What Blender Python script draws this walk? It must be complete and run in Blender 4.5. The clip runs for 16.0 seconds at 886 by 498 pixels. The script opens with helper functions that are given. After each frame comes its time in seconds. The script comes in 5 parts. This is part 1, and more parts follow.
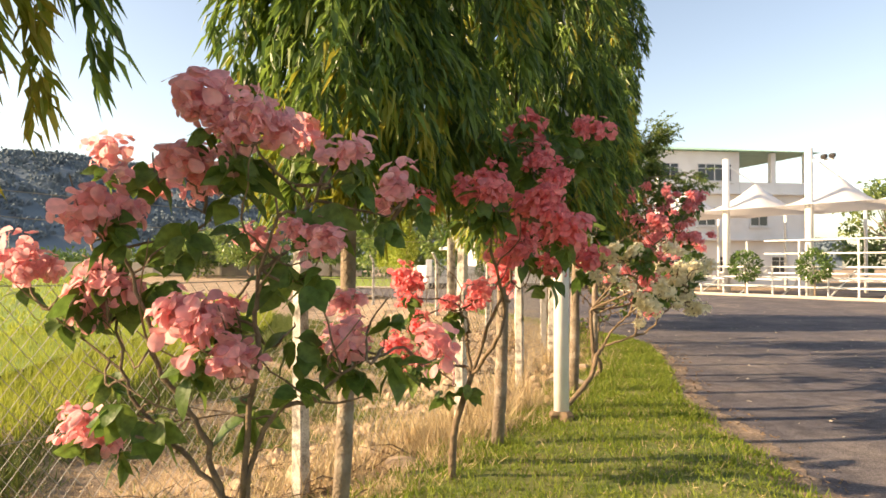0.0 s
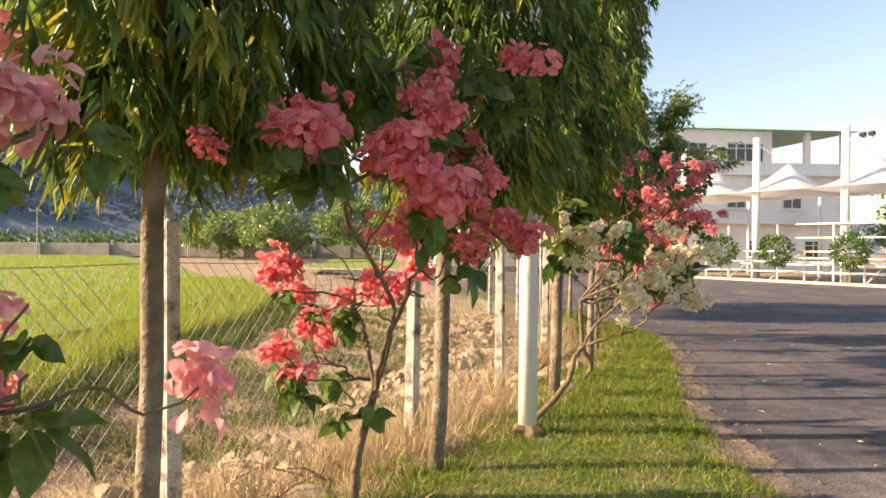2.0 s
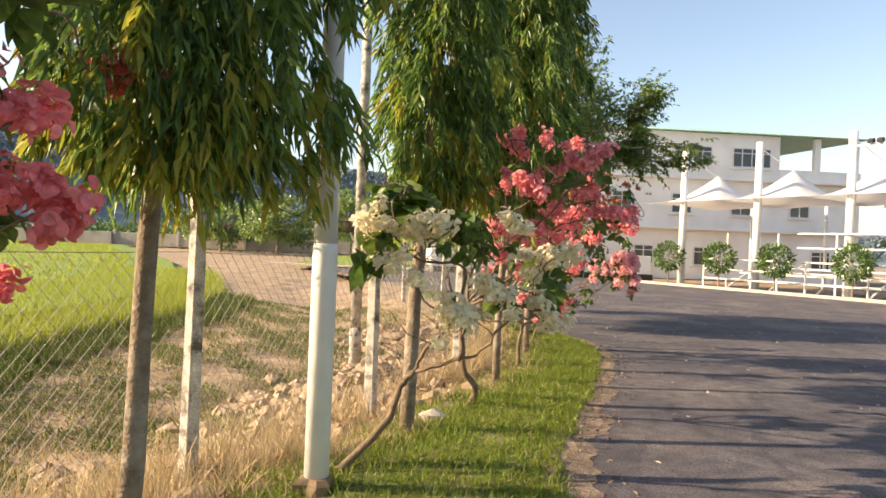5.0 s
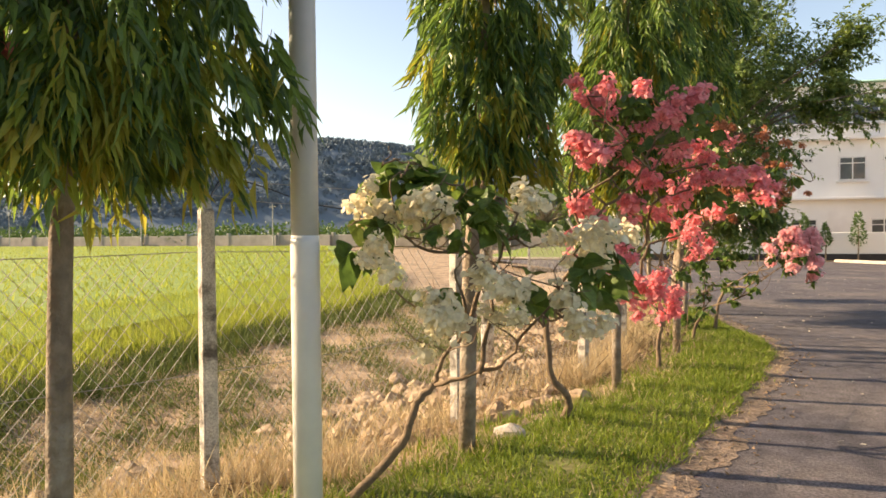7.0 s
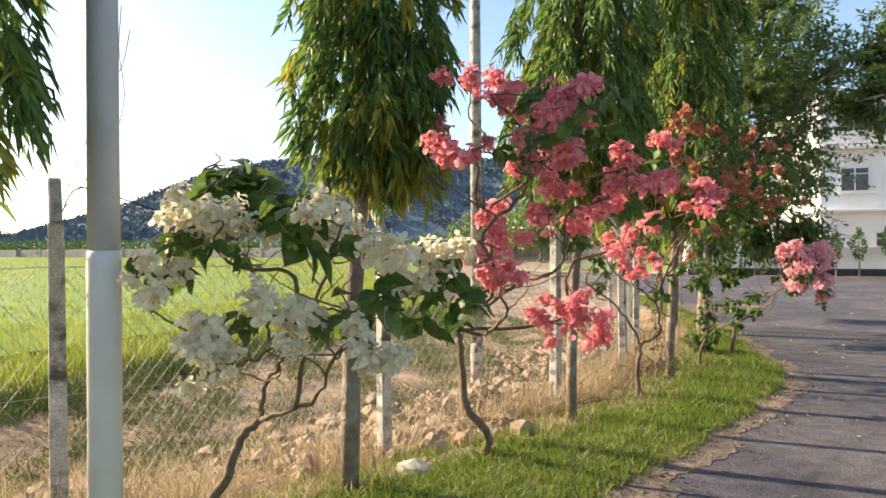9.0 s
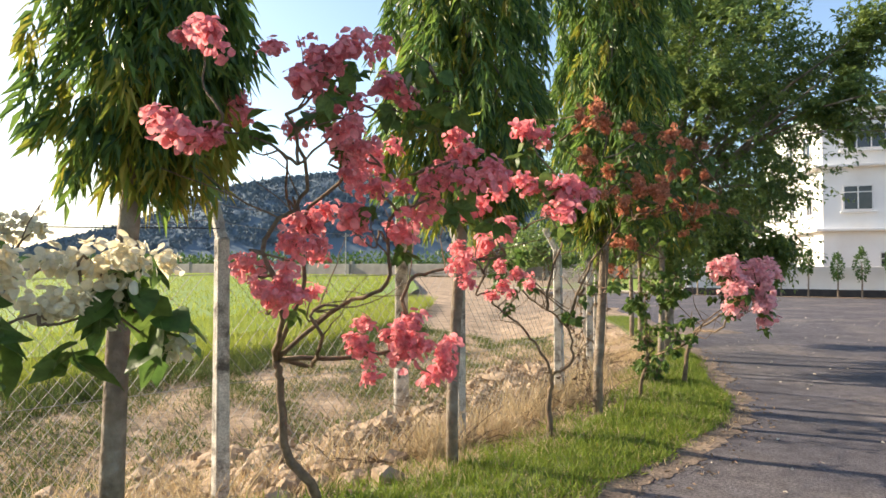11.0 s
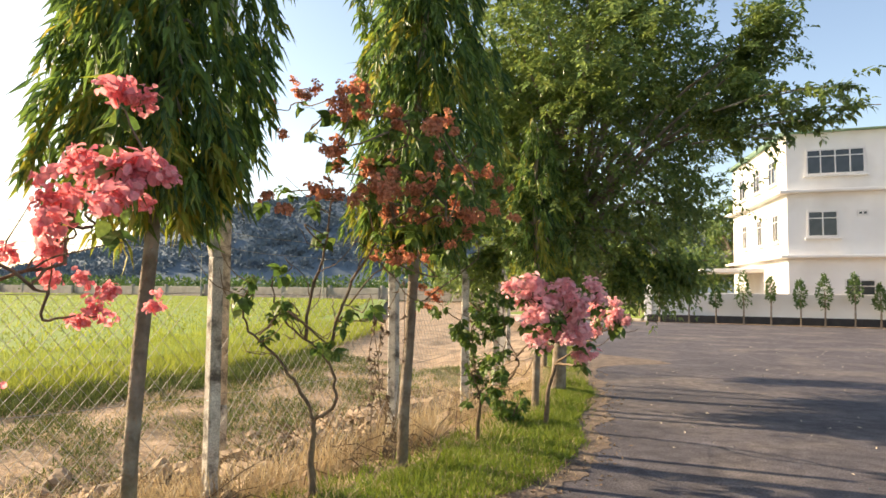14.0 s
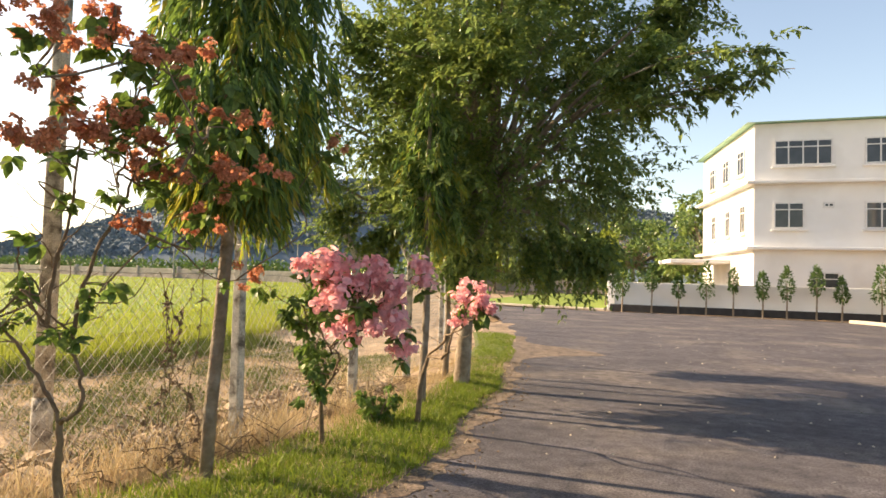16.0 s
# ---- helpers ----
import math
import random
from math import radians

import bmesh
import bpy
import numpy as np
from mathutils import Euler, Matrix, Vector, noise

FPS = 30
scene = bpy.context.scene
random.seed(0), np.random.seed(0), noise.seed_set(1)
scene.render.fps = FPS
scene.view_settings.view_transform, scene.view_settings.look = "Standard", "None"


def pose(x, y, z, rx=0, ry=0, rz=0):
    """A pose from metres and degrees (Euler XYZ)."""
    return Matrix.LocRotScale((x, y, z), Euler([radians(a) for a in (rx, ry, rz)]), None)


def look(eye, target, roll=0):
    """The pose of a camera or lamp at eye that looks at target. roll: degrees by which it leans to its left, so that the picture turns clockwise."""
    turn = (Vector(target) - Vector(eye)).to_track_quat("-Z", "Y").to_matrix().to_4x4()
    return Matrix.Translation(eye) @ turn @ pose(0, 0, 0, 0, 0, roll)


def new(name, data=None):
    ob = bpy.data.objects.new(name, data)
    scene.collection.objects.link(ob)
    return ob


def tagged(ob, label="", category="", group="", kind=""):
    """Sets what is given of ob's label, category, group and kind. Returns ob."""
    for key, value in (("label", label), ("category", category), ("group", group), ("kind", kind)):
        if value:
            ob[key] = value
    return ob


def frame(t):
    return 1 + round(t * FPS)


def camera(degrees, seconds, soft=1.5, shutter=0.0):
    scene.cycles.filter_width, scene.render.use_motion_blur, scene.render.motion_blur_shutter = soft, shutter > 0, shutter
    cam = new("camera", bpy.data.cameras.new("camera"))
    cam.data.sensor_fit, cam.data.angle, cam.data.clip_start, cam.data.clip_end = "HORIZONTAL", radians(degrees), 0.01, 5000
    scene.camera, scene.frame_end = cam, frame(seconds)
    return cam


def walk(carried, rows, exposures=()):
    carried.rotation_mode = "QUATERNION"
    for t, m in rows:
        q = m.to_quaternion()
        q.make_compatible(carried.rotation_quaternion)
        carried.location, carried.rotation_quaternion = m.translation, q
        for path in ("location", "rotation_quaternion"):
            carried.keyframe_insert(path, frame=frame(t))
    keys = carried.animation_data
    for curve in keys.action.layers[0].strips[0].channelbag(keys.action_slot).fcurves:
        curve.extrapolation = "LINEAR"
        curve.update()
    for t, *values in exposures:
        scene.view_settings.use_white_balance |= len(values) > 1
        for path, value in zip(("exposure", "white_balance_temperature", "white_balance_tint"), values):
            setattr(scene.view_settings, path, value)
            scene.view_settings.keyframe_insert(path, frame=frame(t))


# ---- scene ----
cam = camera(68.1, 16.0, soft=1.6)

PATH = [
    (0, (2.002, 2.12, 1.538), (1.956, 4.119, 1.587), 0.2),
    (0.5, (2.191, 2.431, 1.538), (2.059, 4.426, 1.538), -0.1),
    (1, (2.35, 2.726, 1.533), (2.161, 4.716, 1.502), 0.7),
    (1.5, (2.456, 2.965, 1.534), (2.3, 4.959, 1.517), 0.7),
    (2, (2.662, 3.243, 1.541), (2.533, 5.238, 1.537), 0.5),
    (2.5, (2.861, 3.495, 1.536), (2.709, 5.489, 1.525), 1.2),
    (3, (3.066, 3.736, 1.54), (2.942, 5.733, 1.519), 0.7),
    (3.5, (3.355, 3.965, 1.538), (3.176, 5.957, 1.498), 1.6),
    (4, (3.571, 4.233, 1.558), (3.451, 6.229, 1.561), 1.8),
    (4.2, (3.667, 4.312, 1.545), (3.597, 6.311, 1.558), 2.0),
    (6.3, (4.725, 5.342, 1.542), (4.222, 7.277, 1.481), 1.1),
    (6.5, (4.824, 5.44, 1.519), (4.272, 7.361, 1.456), 0.4),
    (7, (4.981, 5.721, 1.531), (4.211, 7.566, 1.489), -0.5),
    (7.5, (5.261, 5.934, 1.547), (4.364, 7.721, 1.501), -0.1),
    (8, (5.462, 6.172, 1.516), (4.588, 7.97, 1.476), 0.4),
    (8.5, (5.681, 6.417, 1.536), (4.772, 8.199, 1.51), -1.0),
    (8.7, (5.771, 6.513, 1.538), (4.828, 8.277, 1.53), -0.8),
    (10.8, (6.429, 7.813, 1.503), (5.402, 9.53, 1.514), 0.4),
    (11, (6.473, 7.94, 1.504), (5.471, 9.671, 1.555), 0.1),
    (11.5, (6.635, 8.248, 1.514), (5.656, 9.99, 1.605), -0.2),
    (12, (6.799, 8.513, 1.513), (5.786, 10.236, 1.599), 2.0),
    (12.5, (6.94, 8.809, 1.514), (5.97, 10.553, 1.651), 1.0),
    (13, (7.141, 9.103, 1.477), (6.133, 10.828, 1.569), 2.2),
    (13.5, (7.288, 9.437, 1.48), (6.303, 11.174, 1.594), 2.2),
    (14, (7.482, 9.749, 1.473), (6.509, 11.491, 1.6), 0.6),
    (14.5, (7.639, 10.106, 1.477), (6.664, 11.852, 1.519), 1.6),
    (15, (7.762, 10.449, 1.479), (6.828, 12.216, 1.547), 1.4),
    (15.5, (7.919, 10.774, 1.49), (6.978, 12.538, 1.555), 1.4),
    (16, (8.095, 11.047, 1.45), (7.166, 12.816, 1.538), 1.6),
]

walk(cam, [(t, look(eye, target, roll)) for t, eye, target, roll in PATH],
     exposures=[(0, 1.31, 9000, 17), (1, 1.31, 9000, 19), (2, 1.25, 8150, 17), (3.5, 1.20, 7350, 14), (4.2, 1.18, 7300, 13), (6.3, 1.27, 9300, 17), (7, 1.24, 8600, 16),
                (7.7, 1.20, 7200, 12), (8.7, 1.22, 6900, 11), (11.5, 1.19, 6700, 11), (12.5, 1.23, 6450, 12), (13.5, 1.21, 7500, 14), (14.5, 1.23, 7900, 13), (16, 1.27, 8500, 15)])


# ---- light: low sun from the west side of the row, clear sky ----
SUN_AZ, SUN_EL = radians(-97), radians(25)      # azimuth from +y towards +x
sun_way = Vector((math.sin(SUN_AZ) * math.cos(SUN_EL), math.cos(SUN_AZ) * math.cos(SUN_EL), math.sin(SUN_EL)))
world = bpy.data.worlds.new("world")
scene.world = world
world.use_nodes = True
wn = world.node_tree.nodes
sky = wn.new("ShaderNodeTexSky")
sky.sky_type, sky.sun_disc = "NISHITA", False
sky.sun_elevation, sky.sun_rotation = SUN_EL, SUN_AZ
sky.air_density, sky.dust_density, sky.ozone_density = 1.0, 1.1, 2.0
world.node_tree.links.new(sky.outputs[0], wn["Background"].inputs[0])
wn["Background"].inputs[1].default_value = 0.13
sun = new("sun", bpy.data.lights.new("sun", "SUN"))
sun.data.energy, sun.data.angle, sun.data.color = 5.0, radians(0.6), (1.0, 0.87, 0.68)
sun.matrix_world = look(sun_way * 60, (0, 0, 0))


# ---- materials ----
def material(name, base, rough=0.7, spread=None, scale=8.0, metal=0.0, bump=0.0, bump_scale=60.0, through_light=0.0,
             island=False, per_object=False, spec=0.35, stain=None, stain_scale=1.2, grit=0.0, grit_scale=70.0):
    """Two noise scales between base and spread; island or object hue variation; translucency for leaves and petals."""
    m = bpy.data.materials.new(name)
    m.use_nodes = True
    nt = m.node_tree
    b = nt.nodes["Principled BSDF"]
    b.inputs["Roughness"].default_value, b.inputs["Metallic"].default_value = rough, metal
    b.inputs["Specular IOR Level"].default_value = spec
    spread = spread or tuple(c * 0.75 for c in base)
    geo = nt.nodes.new("ShaderNodeTexCoord")
    n1 = nt.nodes.new("ShaderNodeTexNoise")
    n1.inputs["Scale"].default_value, n1.inputs["Detail"].default_value = scale, 5.0
    nt.links.new(geo.outputs["Object"], n1.inputs["Vector"])
    mix = nt.nodes.new("ShaderNodeMix")
    mix.data_type = "RGBA"
    mix.inputs["A"].default_value, mix.inputs["B"].default_value = (*base, 1), (*spread, 1)
    ramp = nt.nodes.new("ShaderNodeMapRange")
    ramp.inputs["From Min"].default_value, ramp.inputs["From Max"].default_value = 0.32, 0.68
    if island or per_object:
        src = nt.nodes.new("ShaderNodeNewGeometry" if island else "ShaderNodeObjectInfo")
        nt.links.new(src.outputs["Random Per Island" if island else "Random"], ramp.inputs["Value"])
        ramp.inputs["From Min"].default_value, ramp.inputs["From Max"].default_value = 0.0, 1.0
    else:
        nt.links.new(n1.outputs["Fac"], ramp.inputs["Value"])
    nt.links.new(ramp.outputs[0], mix.inputs["Factor"])
    colour = mix.outputs["Result"]
    if stain:
        n2 = nt.nodes.new("ShaderNodeTexNoise")
        n2.inputs["Scale"].default_value, n2.inputs["Detail"].default_value = stain_scale, 6.0
        nt.links.new(geo.outputs["Object"], n2.inputs["Vector"])
        r2 = nt.nodes.new("ShaderNodeMapRange")
        r2.inputs["From Min"].default_value, r2.inputs["From Max"].default_value = 0.5, 0.68
        nt.links.new(n2.outputs["Fac"], r2.inputs["Value"])
        mx = nt.nodes.new("ShaderNodeMix")
        mx.data_type = "RGBA"
        nt.links.new(r2.outputs[0], mx.inputs["Factor"])
        nt.links.new(colour, mx.inputs["A"])
        mx.inputs["B"].default_value = (*stain, 1)
        colour = mx.outputs["Result"]
    if grit:
        # fine speckle and mid-size mottling, multiplied
        for k, sc in ((grit, grit_scale), (grit * 0.6, grit_scale * 0.12)):
            n4 = nt.nodes.new("ShaderNodeTexNoise")
            n4.inputs["Scale"].default_value, n4.inputs["Detail"].default_value = sc, 4.0
            nt.links.new(geo.outputs["Object"], n4.inputs["Vector"])
            r4 = nt.nodes.new("ShaderNodeMapRange")
            r4.inputs["From Min"].default_value, r4.inputs["From Max"].default_value = 0.35, 0.65
            r4.inputs["To Min"].default_value, r4.inputs["To Max"].default_value = 1 - k, 1 + k
            nt.links.new(n4.outputs["Fac"], r4.inputs["Value"])
            m4 = nt.nodes.new("ShaderNodeVectorMath")
            m4.operation = "SCALE"
            nt.links.new(colour, m4.inputs[0])
            nt.links.new(r4.outputs[0], m4.inputs["Scale"])
            colour = m4.outputs[0]
    nt.links.new(colour, b.inputs["Base Color"])
    if bump:
        n3 = nt.nodes.new("ShaderNodeTexNoise")
        n3.inputs["Scale"].default_value, n3.inputs["Detail"].default_value = bump_scale, 6.0
        nt.links.new(geo.outputs["Object"], n3.inputs["Vector"])
        bp = nt.nodes.new("ShaderNodeBump")
        bp.inputs["Strength"].default_value, bp.inputs["Distance"].default_value = bump, 0.02
        nt.links.new(n3.outputs["Fac"], bp.inputs["Height"])
        nt.links.new(bp.outputs[0], b.inputs["Normal"])
    if through_light:
        tr = nt.nodes.new("ShaderNodeBsdfTranslucent")
        nt.links.new(colour, tr.inputs["Color"])
        sh = nt.nodes.new("ShaderNodeMixShader")
        sh.inputs[0].default_value = through_light
        nt.links.new(b.outputs[0], sh.inputs[1])
        nt.links.new(tr.outputs[0], sh.inputs[2])
        nt.links.new(sh.outputs[0], nt.nodes["Material Output"].inputs[0])
    return m


M = {
    "soil": material("dry_soil", (0.42, 0.305, 0.205), 0.95, (0.24, 0.165, 0.105), 2.2, bump=1.0, bump_scale=18, stain=(0.17, 0.125, 0.08), stain_scale=1.3, grit=0.3, grit_scale=45),
    "verge": material("verge_soil", (0.10, 0.14, 0.03), 0.95, (0.17, 0.16, 0.06), 3.0, bump=0.8, bump_scale=30),
    "asphalt": material("asphalt", (0.106, 0.095, 0.104), 0.88, (0.064, 0.058, 0.066), 1.1, bump=0.8, bump_scale=90, stain=(0.155, 0.132, 0.124), stain_scale=0.6, grit=0.42, grit_scale=50),
    "dust": material("road_dust", (0.23, 0.17, 0.125), 0.95, (0.125, 0.095, 0.075), 6.0, bump=0.8, bump_scale=50, grit=0.4, grit_scale=40),
    "field": material("field_soil", (0.16, 0.24, 0.03), 0.95, (0.11, 0.17, 0.03), 1.2),
    "rice": material("rice_blades", (0.37, 0.39, 0.07), 0.65, (0.25, 0.31, 0.05), through_light=0.45, island=True),
    "grass": material("grass_blades", (0.25, 0.30, 0.04), 0.6, (0.11, 0.175, 0.022), through_light=0.4, island=True),
    "straw": material("dry_grass_blades", (0.60, 0.47, 0.28), 0.7, (0.36, 0.265, 0.15), through_light=0.3, island=True),
    "bark": material("grey_brown_bark", (0.28, 0.215, 0.155), 0.9, (0.16, 0.12, 0.085), 14, bump=0.9, bump_scale=45, stain=(0.38, 0.33, 0.27), stain_scale=5),
    "twig": material("shrub_bark", (0.23, 0.16, 0.10), 0.9, (0.13, 0.09, 0.06), 18, bump=0.6, bump_scale=70),
    "ashoka": material("drooping_leaf", (0.045, 0.100, 0.034), 0.42, (0.21, 0.315, 0.062), through_light=0.46, island=True, spec=0.45),
    "ashoka_new": material("young_yellow_leaf", (0.25, 0.31, 0.045), 0.45, (0.40, 0.34, 0.06), through_light=0.45, island=True),
    "leaf": material("shrub_leaf", (0.062, 0.125, 0.028), 0.45, (0.17, 0.235, 0.05), through_light=0.45, island=True, grit=0.22, grit_scale=30, bump=0.25, bump_scale=45),
    "broadleaf": material("broad_tree_leaf", (0.100, 0.175, 0.064), 0.32, (0.26, 0.335, 0.095), through_light=0.52, island=True, spec=0.55),
    # lighter copy of the broad leaf: sunlight on some sprays, put into the colour
    "broad_sunlit": material("broad_tree_sunlit_leaf", (0.29, 0.345, 0.09), 0.38, (0.16, 0.24, 0.06), through_light=0.46, island=True),
    "pink": material("pale_pink_petal", (0.90, 0.50, 0.50), 0.65, (0.82, 0.36, 0.38), through_light=0.5, island=True, grit=0.12, grit_scale=40),
    "coral": material("coral_red_petal", (0.90, 0.33, 0.33), 0.65, (0.80, 0.19, 0.21), through_light=0.5, island=True, grit=0.15, grit_scale=40),
    "rose": material("rose_pink_petal", (0.91, 0.40, 0.40), 0.65, (0.82, 0.25, 0.28), through_light=0.5, island=True, grit=0.15, grit_scale=40),
    "cream": material("cream_white_petal", (0.89, 0.83, 0.65), 0.65, (0.84, 0.74, 0.50), through_light=0.5, island=True, grit=0.1, grit_scale=40),
    "orange": material("faded_orange_petal", (0.72, 0.30, 0.18), 0.7, (0.46, 0.20, 0.10), through_light=0.5, island=True, grit=0.2, grit_scale=40),
    "lilac": material("light_pink_petal", (0.93, 0.57, 0.57), 0.65, (0.89, 0.42, 0.44), through_light=0.5, island=True, grit=0.12, grit_scale=40),
    "concrete": material("weathered_concrete", (0.56, 0.52, 0.46), 0.9, (0.36, 0.33, 0.29), 9, bump=0.5, bump_scale=60, stain=(0.11, 0.095, 0.08), stain_scale=9, grit=0.25, grit_scale=90),
    "whitepaint": material("white_painted_steel", (0.78, 0.77, 0.74), 0.4, (0.68, 0.67, 0.64), 5, bump=0.08, bump_scale=40),
    "steel": material("grey_painted_steel", (0.64, 0.66, 0.70), 0.36, (0.56, 0.58, 0.62), 6, bump=0.05, bump_scale=40),
    "wire": material("galvanised_wire", (0.38, 0.36, 0.33), 0.7, (0.27, 0.25, 0.22), 20, metal=0.05),
    "plaster": material("white_plaster", (0.80, 0.78, 0.76), 0.85, (0.72, 0.70, 0.68), 0.5, bump=0.15, bump_scale=14, stain=(0.66, 0.63, 0.60), stain_scale=0.35),
    "roof": material("green_sheet_roof", (0.34, 0.58, 0.43), 0.5, (0.28, 0.50, 0.37), 1.5),
    "darkglass": material("window_glass", (0.05, 0.055, 0.065), 0.08, (0.03, 0.035, 0.04), 2.0, spec=0.6),
    "frame": material("window_frame", (0.72, 0.70, 0.68), 0.5, (0.62, 0.60, 0.58), 3),
    "kerbdark": material("dark_kerb", (0.05, 0.045, 0.045), 0.8, (0.03, 0.03, 0.03), 4, bump=0.3),
    "canvas": material("white_canvas", (0.80, 0.78, 0.76), 0.7, (0.74, 0.72, 0.70), 1.0, through_light=0.2),
    # distant woodland: air haze is mixed into this pale blue-grey base colour
    "hill_haze": material("hazed_hill_woodland", (0.105, 0.147, 0.180), 0.95, (0.140, 0.184, 0.212), island=True),
    "stone": material("pale_stone", (0.52, 0.46, 0.38), 0.9, (0.38, 0.33, 0.27), 10, bump=0.7, bump_scale=30),
    "hedge": material("topiary_leaf", (0.05, 0.11, 0.03), 0.5, (0.11, 0.18, 0.04), through_light=0.25, island=True),
    "yellowtree": material("yellow_green_leaf", (0.36, 0.39, 0.075), 0.5, (0.24, 0.32, 0.055), through_light=0.4, island=True),
    "ditch": material("dark_bank_grass", (0.08, 0.12, 0.027), 0.7, (0.17, 0.20, 0.05), through_light=0.2, island=True),
    "litter": material("brown_leaf_litter", (0.27, 0.18, 0.11), 0.85, (0.14, 0.095, 0.06), island=True),
    "farstone": material("far_masonry", (0.36, 0.33, 0.29), 0.95, (0.26, 0.24, 0.21), 0.6, bump=0.2),
    "clod": material("dry_earth_clod", (0.42, 0.31, 0.21), 0.95, (0.28, 0.20, 0.13), 8, bump=0.9, bump_scale=25),
    "lawn": material("mown_lawn", (0.20, 0.27, 0.04), 0.95, (0.14, 0.20, 0.03), 1.5, bump=0.6, bump_scale=30),
}


# ---- mesh helpers ----
rng = np.random.default_rng(7)


class Shape:
    """Triangles and quads gathered for one mesh."""

    def __init__(self):
        self.v, self.t, self.n = [], [], 0

    def add(self, verts, tris):
        verts = np.asarray(verts, float).reshape(-1, 3)
        self.v.append(verts)
        self.t.append(np.asarray(tris, int).reshape(-1, 3) + self.n)
        self.n += len(verts)

    def mesh(self, name, smooth=False):
        V, T = np.concatenate(self.v), np.concatenate(self.t)
        me = bpy.data.meshes.new(name)
        me.vertices.add(len(V))
        me.vertices.foreach_set("co", V.ravel())
        me.loops.add(3 * len(T))
        me.loops.foreach_set("vertex_index", T.ravel().astype(np.int32))
        me.polygons.add(len(T))
        me.polygons.foreach_set("loop_start", np.arange(0, 3 * len(T), 3, dtype=np.int32))
        me.polygons.foreach_set("use_smooth", np.full(len(T), smooth))
        me.update(calc_edges=True)
        return me


def part(name, shape, mat, parent=None, label="", at=None, smooth=False):
    """Links a Shape, bmesh or mesh as one object, under a thing or a part."""
    if isinstance(shape, Shape):
        me = shape.mesh(name, smooth)
    elif isinstance(shape, bmesh.types.BMesh):
        me = bpy.data.meshes.new(name)
        bmesh.ops.recalc_face_normals(shape, faces=shape.faces)
        shape.to_mesh(me)
        shape.free()
        if smooth:
            me.polygons.foreach_set("use_smooth", np.full(len(me.polygons), True))
    else:
        me = shape
    if mat and not me.materials:
        me.materials.append(M[mat])
    ob = new(name, me)
    if parent:
        ob.parent = parent
    if at is not None:
        ob.matrix_basis = at
    if label:
        tagged(ob, label)
    return ob


def thing(name, label, category, at=None, group="", kind=""):
    ob = new(name)
    ob.empty_display_size = 0.2
    if at is not None:
        ob.matrix_basis = at
    return tagged(ob, label, category, group, kind)


def box(bm, size, at=(0, 0, 0), bevel=0.0, turn=None):
    m = Matrix.Translation(at) @ (turn or Matrix.Identity(4)) @ Matrix.Diagonal((*size, 1))
    made = bmesh.ops.create_cube(bm, size=1, matrix=m)["verts"]
    if bevel:
        edges = list({e for v in made for e in v.link_edges})
        bmesh.ops.bevel(bm, geom=edges, offset=bevel, segments=1, affect="EDGES")
    return bm


def tube(shape, pts, radii, n=8, cap=True, rough=0.0):
    """A tapering tube along a line of points."""
    pts = np.asarray(pts, float)
    k = len(pts)
    radii = np.broadcast_to(np.asarray(radii, float), (k,))
    tang = np.gradient(pts, axis=0)
    tang /= np.linalg.norm(tang, axis=1)[:, None] + 1e-9
    ref = np.array([1.0, 0, 0]) if abs(tang[0][0]) < 0.8 else np.array([0, 1.0, 0])
    a = np.linspace(0, 2 * np.pi, n, endpoint=False)
    rings = []
    for p, d, r in zip(pts, tang, radii):
        u = np.cross(d, ref)
        u /= np.linalg.norm(u) + 1e-9
        w = np.cross(d, u)
        rr = r * (1 + rough * rng.uniform(-1, 1, n))
        rings.append(p + (np.cos(a) * rr)[:, None] * u + (np.sin(a) * rr)[:, None] * w)
    V = np.concatenate(rings)
    T = []
    for i in range(k - 1):
        for j in range(n):
            b, c = i * n + j, i * n + (j + 1) % n
            T += [(b, c, c + n), (b, c + n, b + n)]
    if cap:
        V = np.concatenate([V, pts[:1], pts[-1:]])
        for j in range(n):
            T += [((j + 1) % n, j, k * n), ((k - 1) * n + j, (k - 1) * n + (j + 1) % n, k * n + 1)]
    shape.add(V, T)
    return shape


def unit(a):
    return a / (np.linalg.norm(a, axis=-1, keepdims=True) + 1e-9)


def bend_line(points, steps=6, wobble=0.0):
    """A smooth line through a few points (Catmull-Rom)."""
    p = np.asarray(points, float)
    p = np.concatenate([2 * p[:1] - p[1:2], p, 2 * p[-1:] - p[-2:-1]])
    out = []
    for i in range(1, len(p) - 2):
        for s in np.linspace(0, 1, steps, endpoint=False):
            out.append(0.5 * (2 * p[i] + (p[i + 1] - p[i - 1]) * s + (2 * p[i - 1] - 5 * p[i] + 4 * p[i + 1] - p[i + 2]) * s ** 2
                              + (3 * p[i] - p[i - 1] - 3 * p[i + 1] + p[i + 2]) * s ** 3))
    out.append(p[-2])
    out = np.array(out)
    if wobble:
        out[1:-1] += rng.normal(0, wobble, (len(out) - 2, 3))
    return out


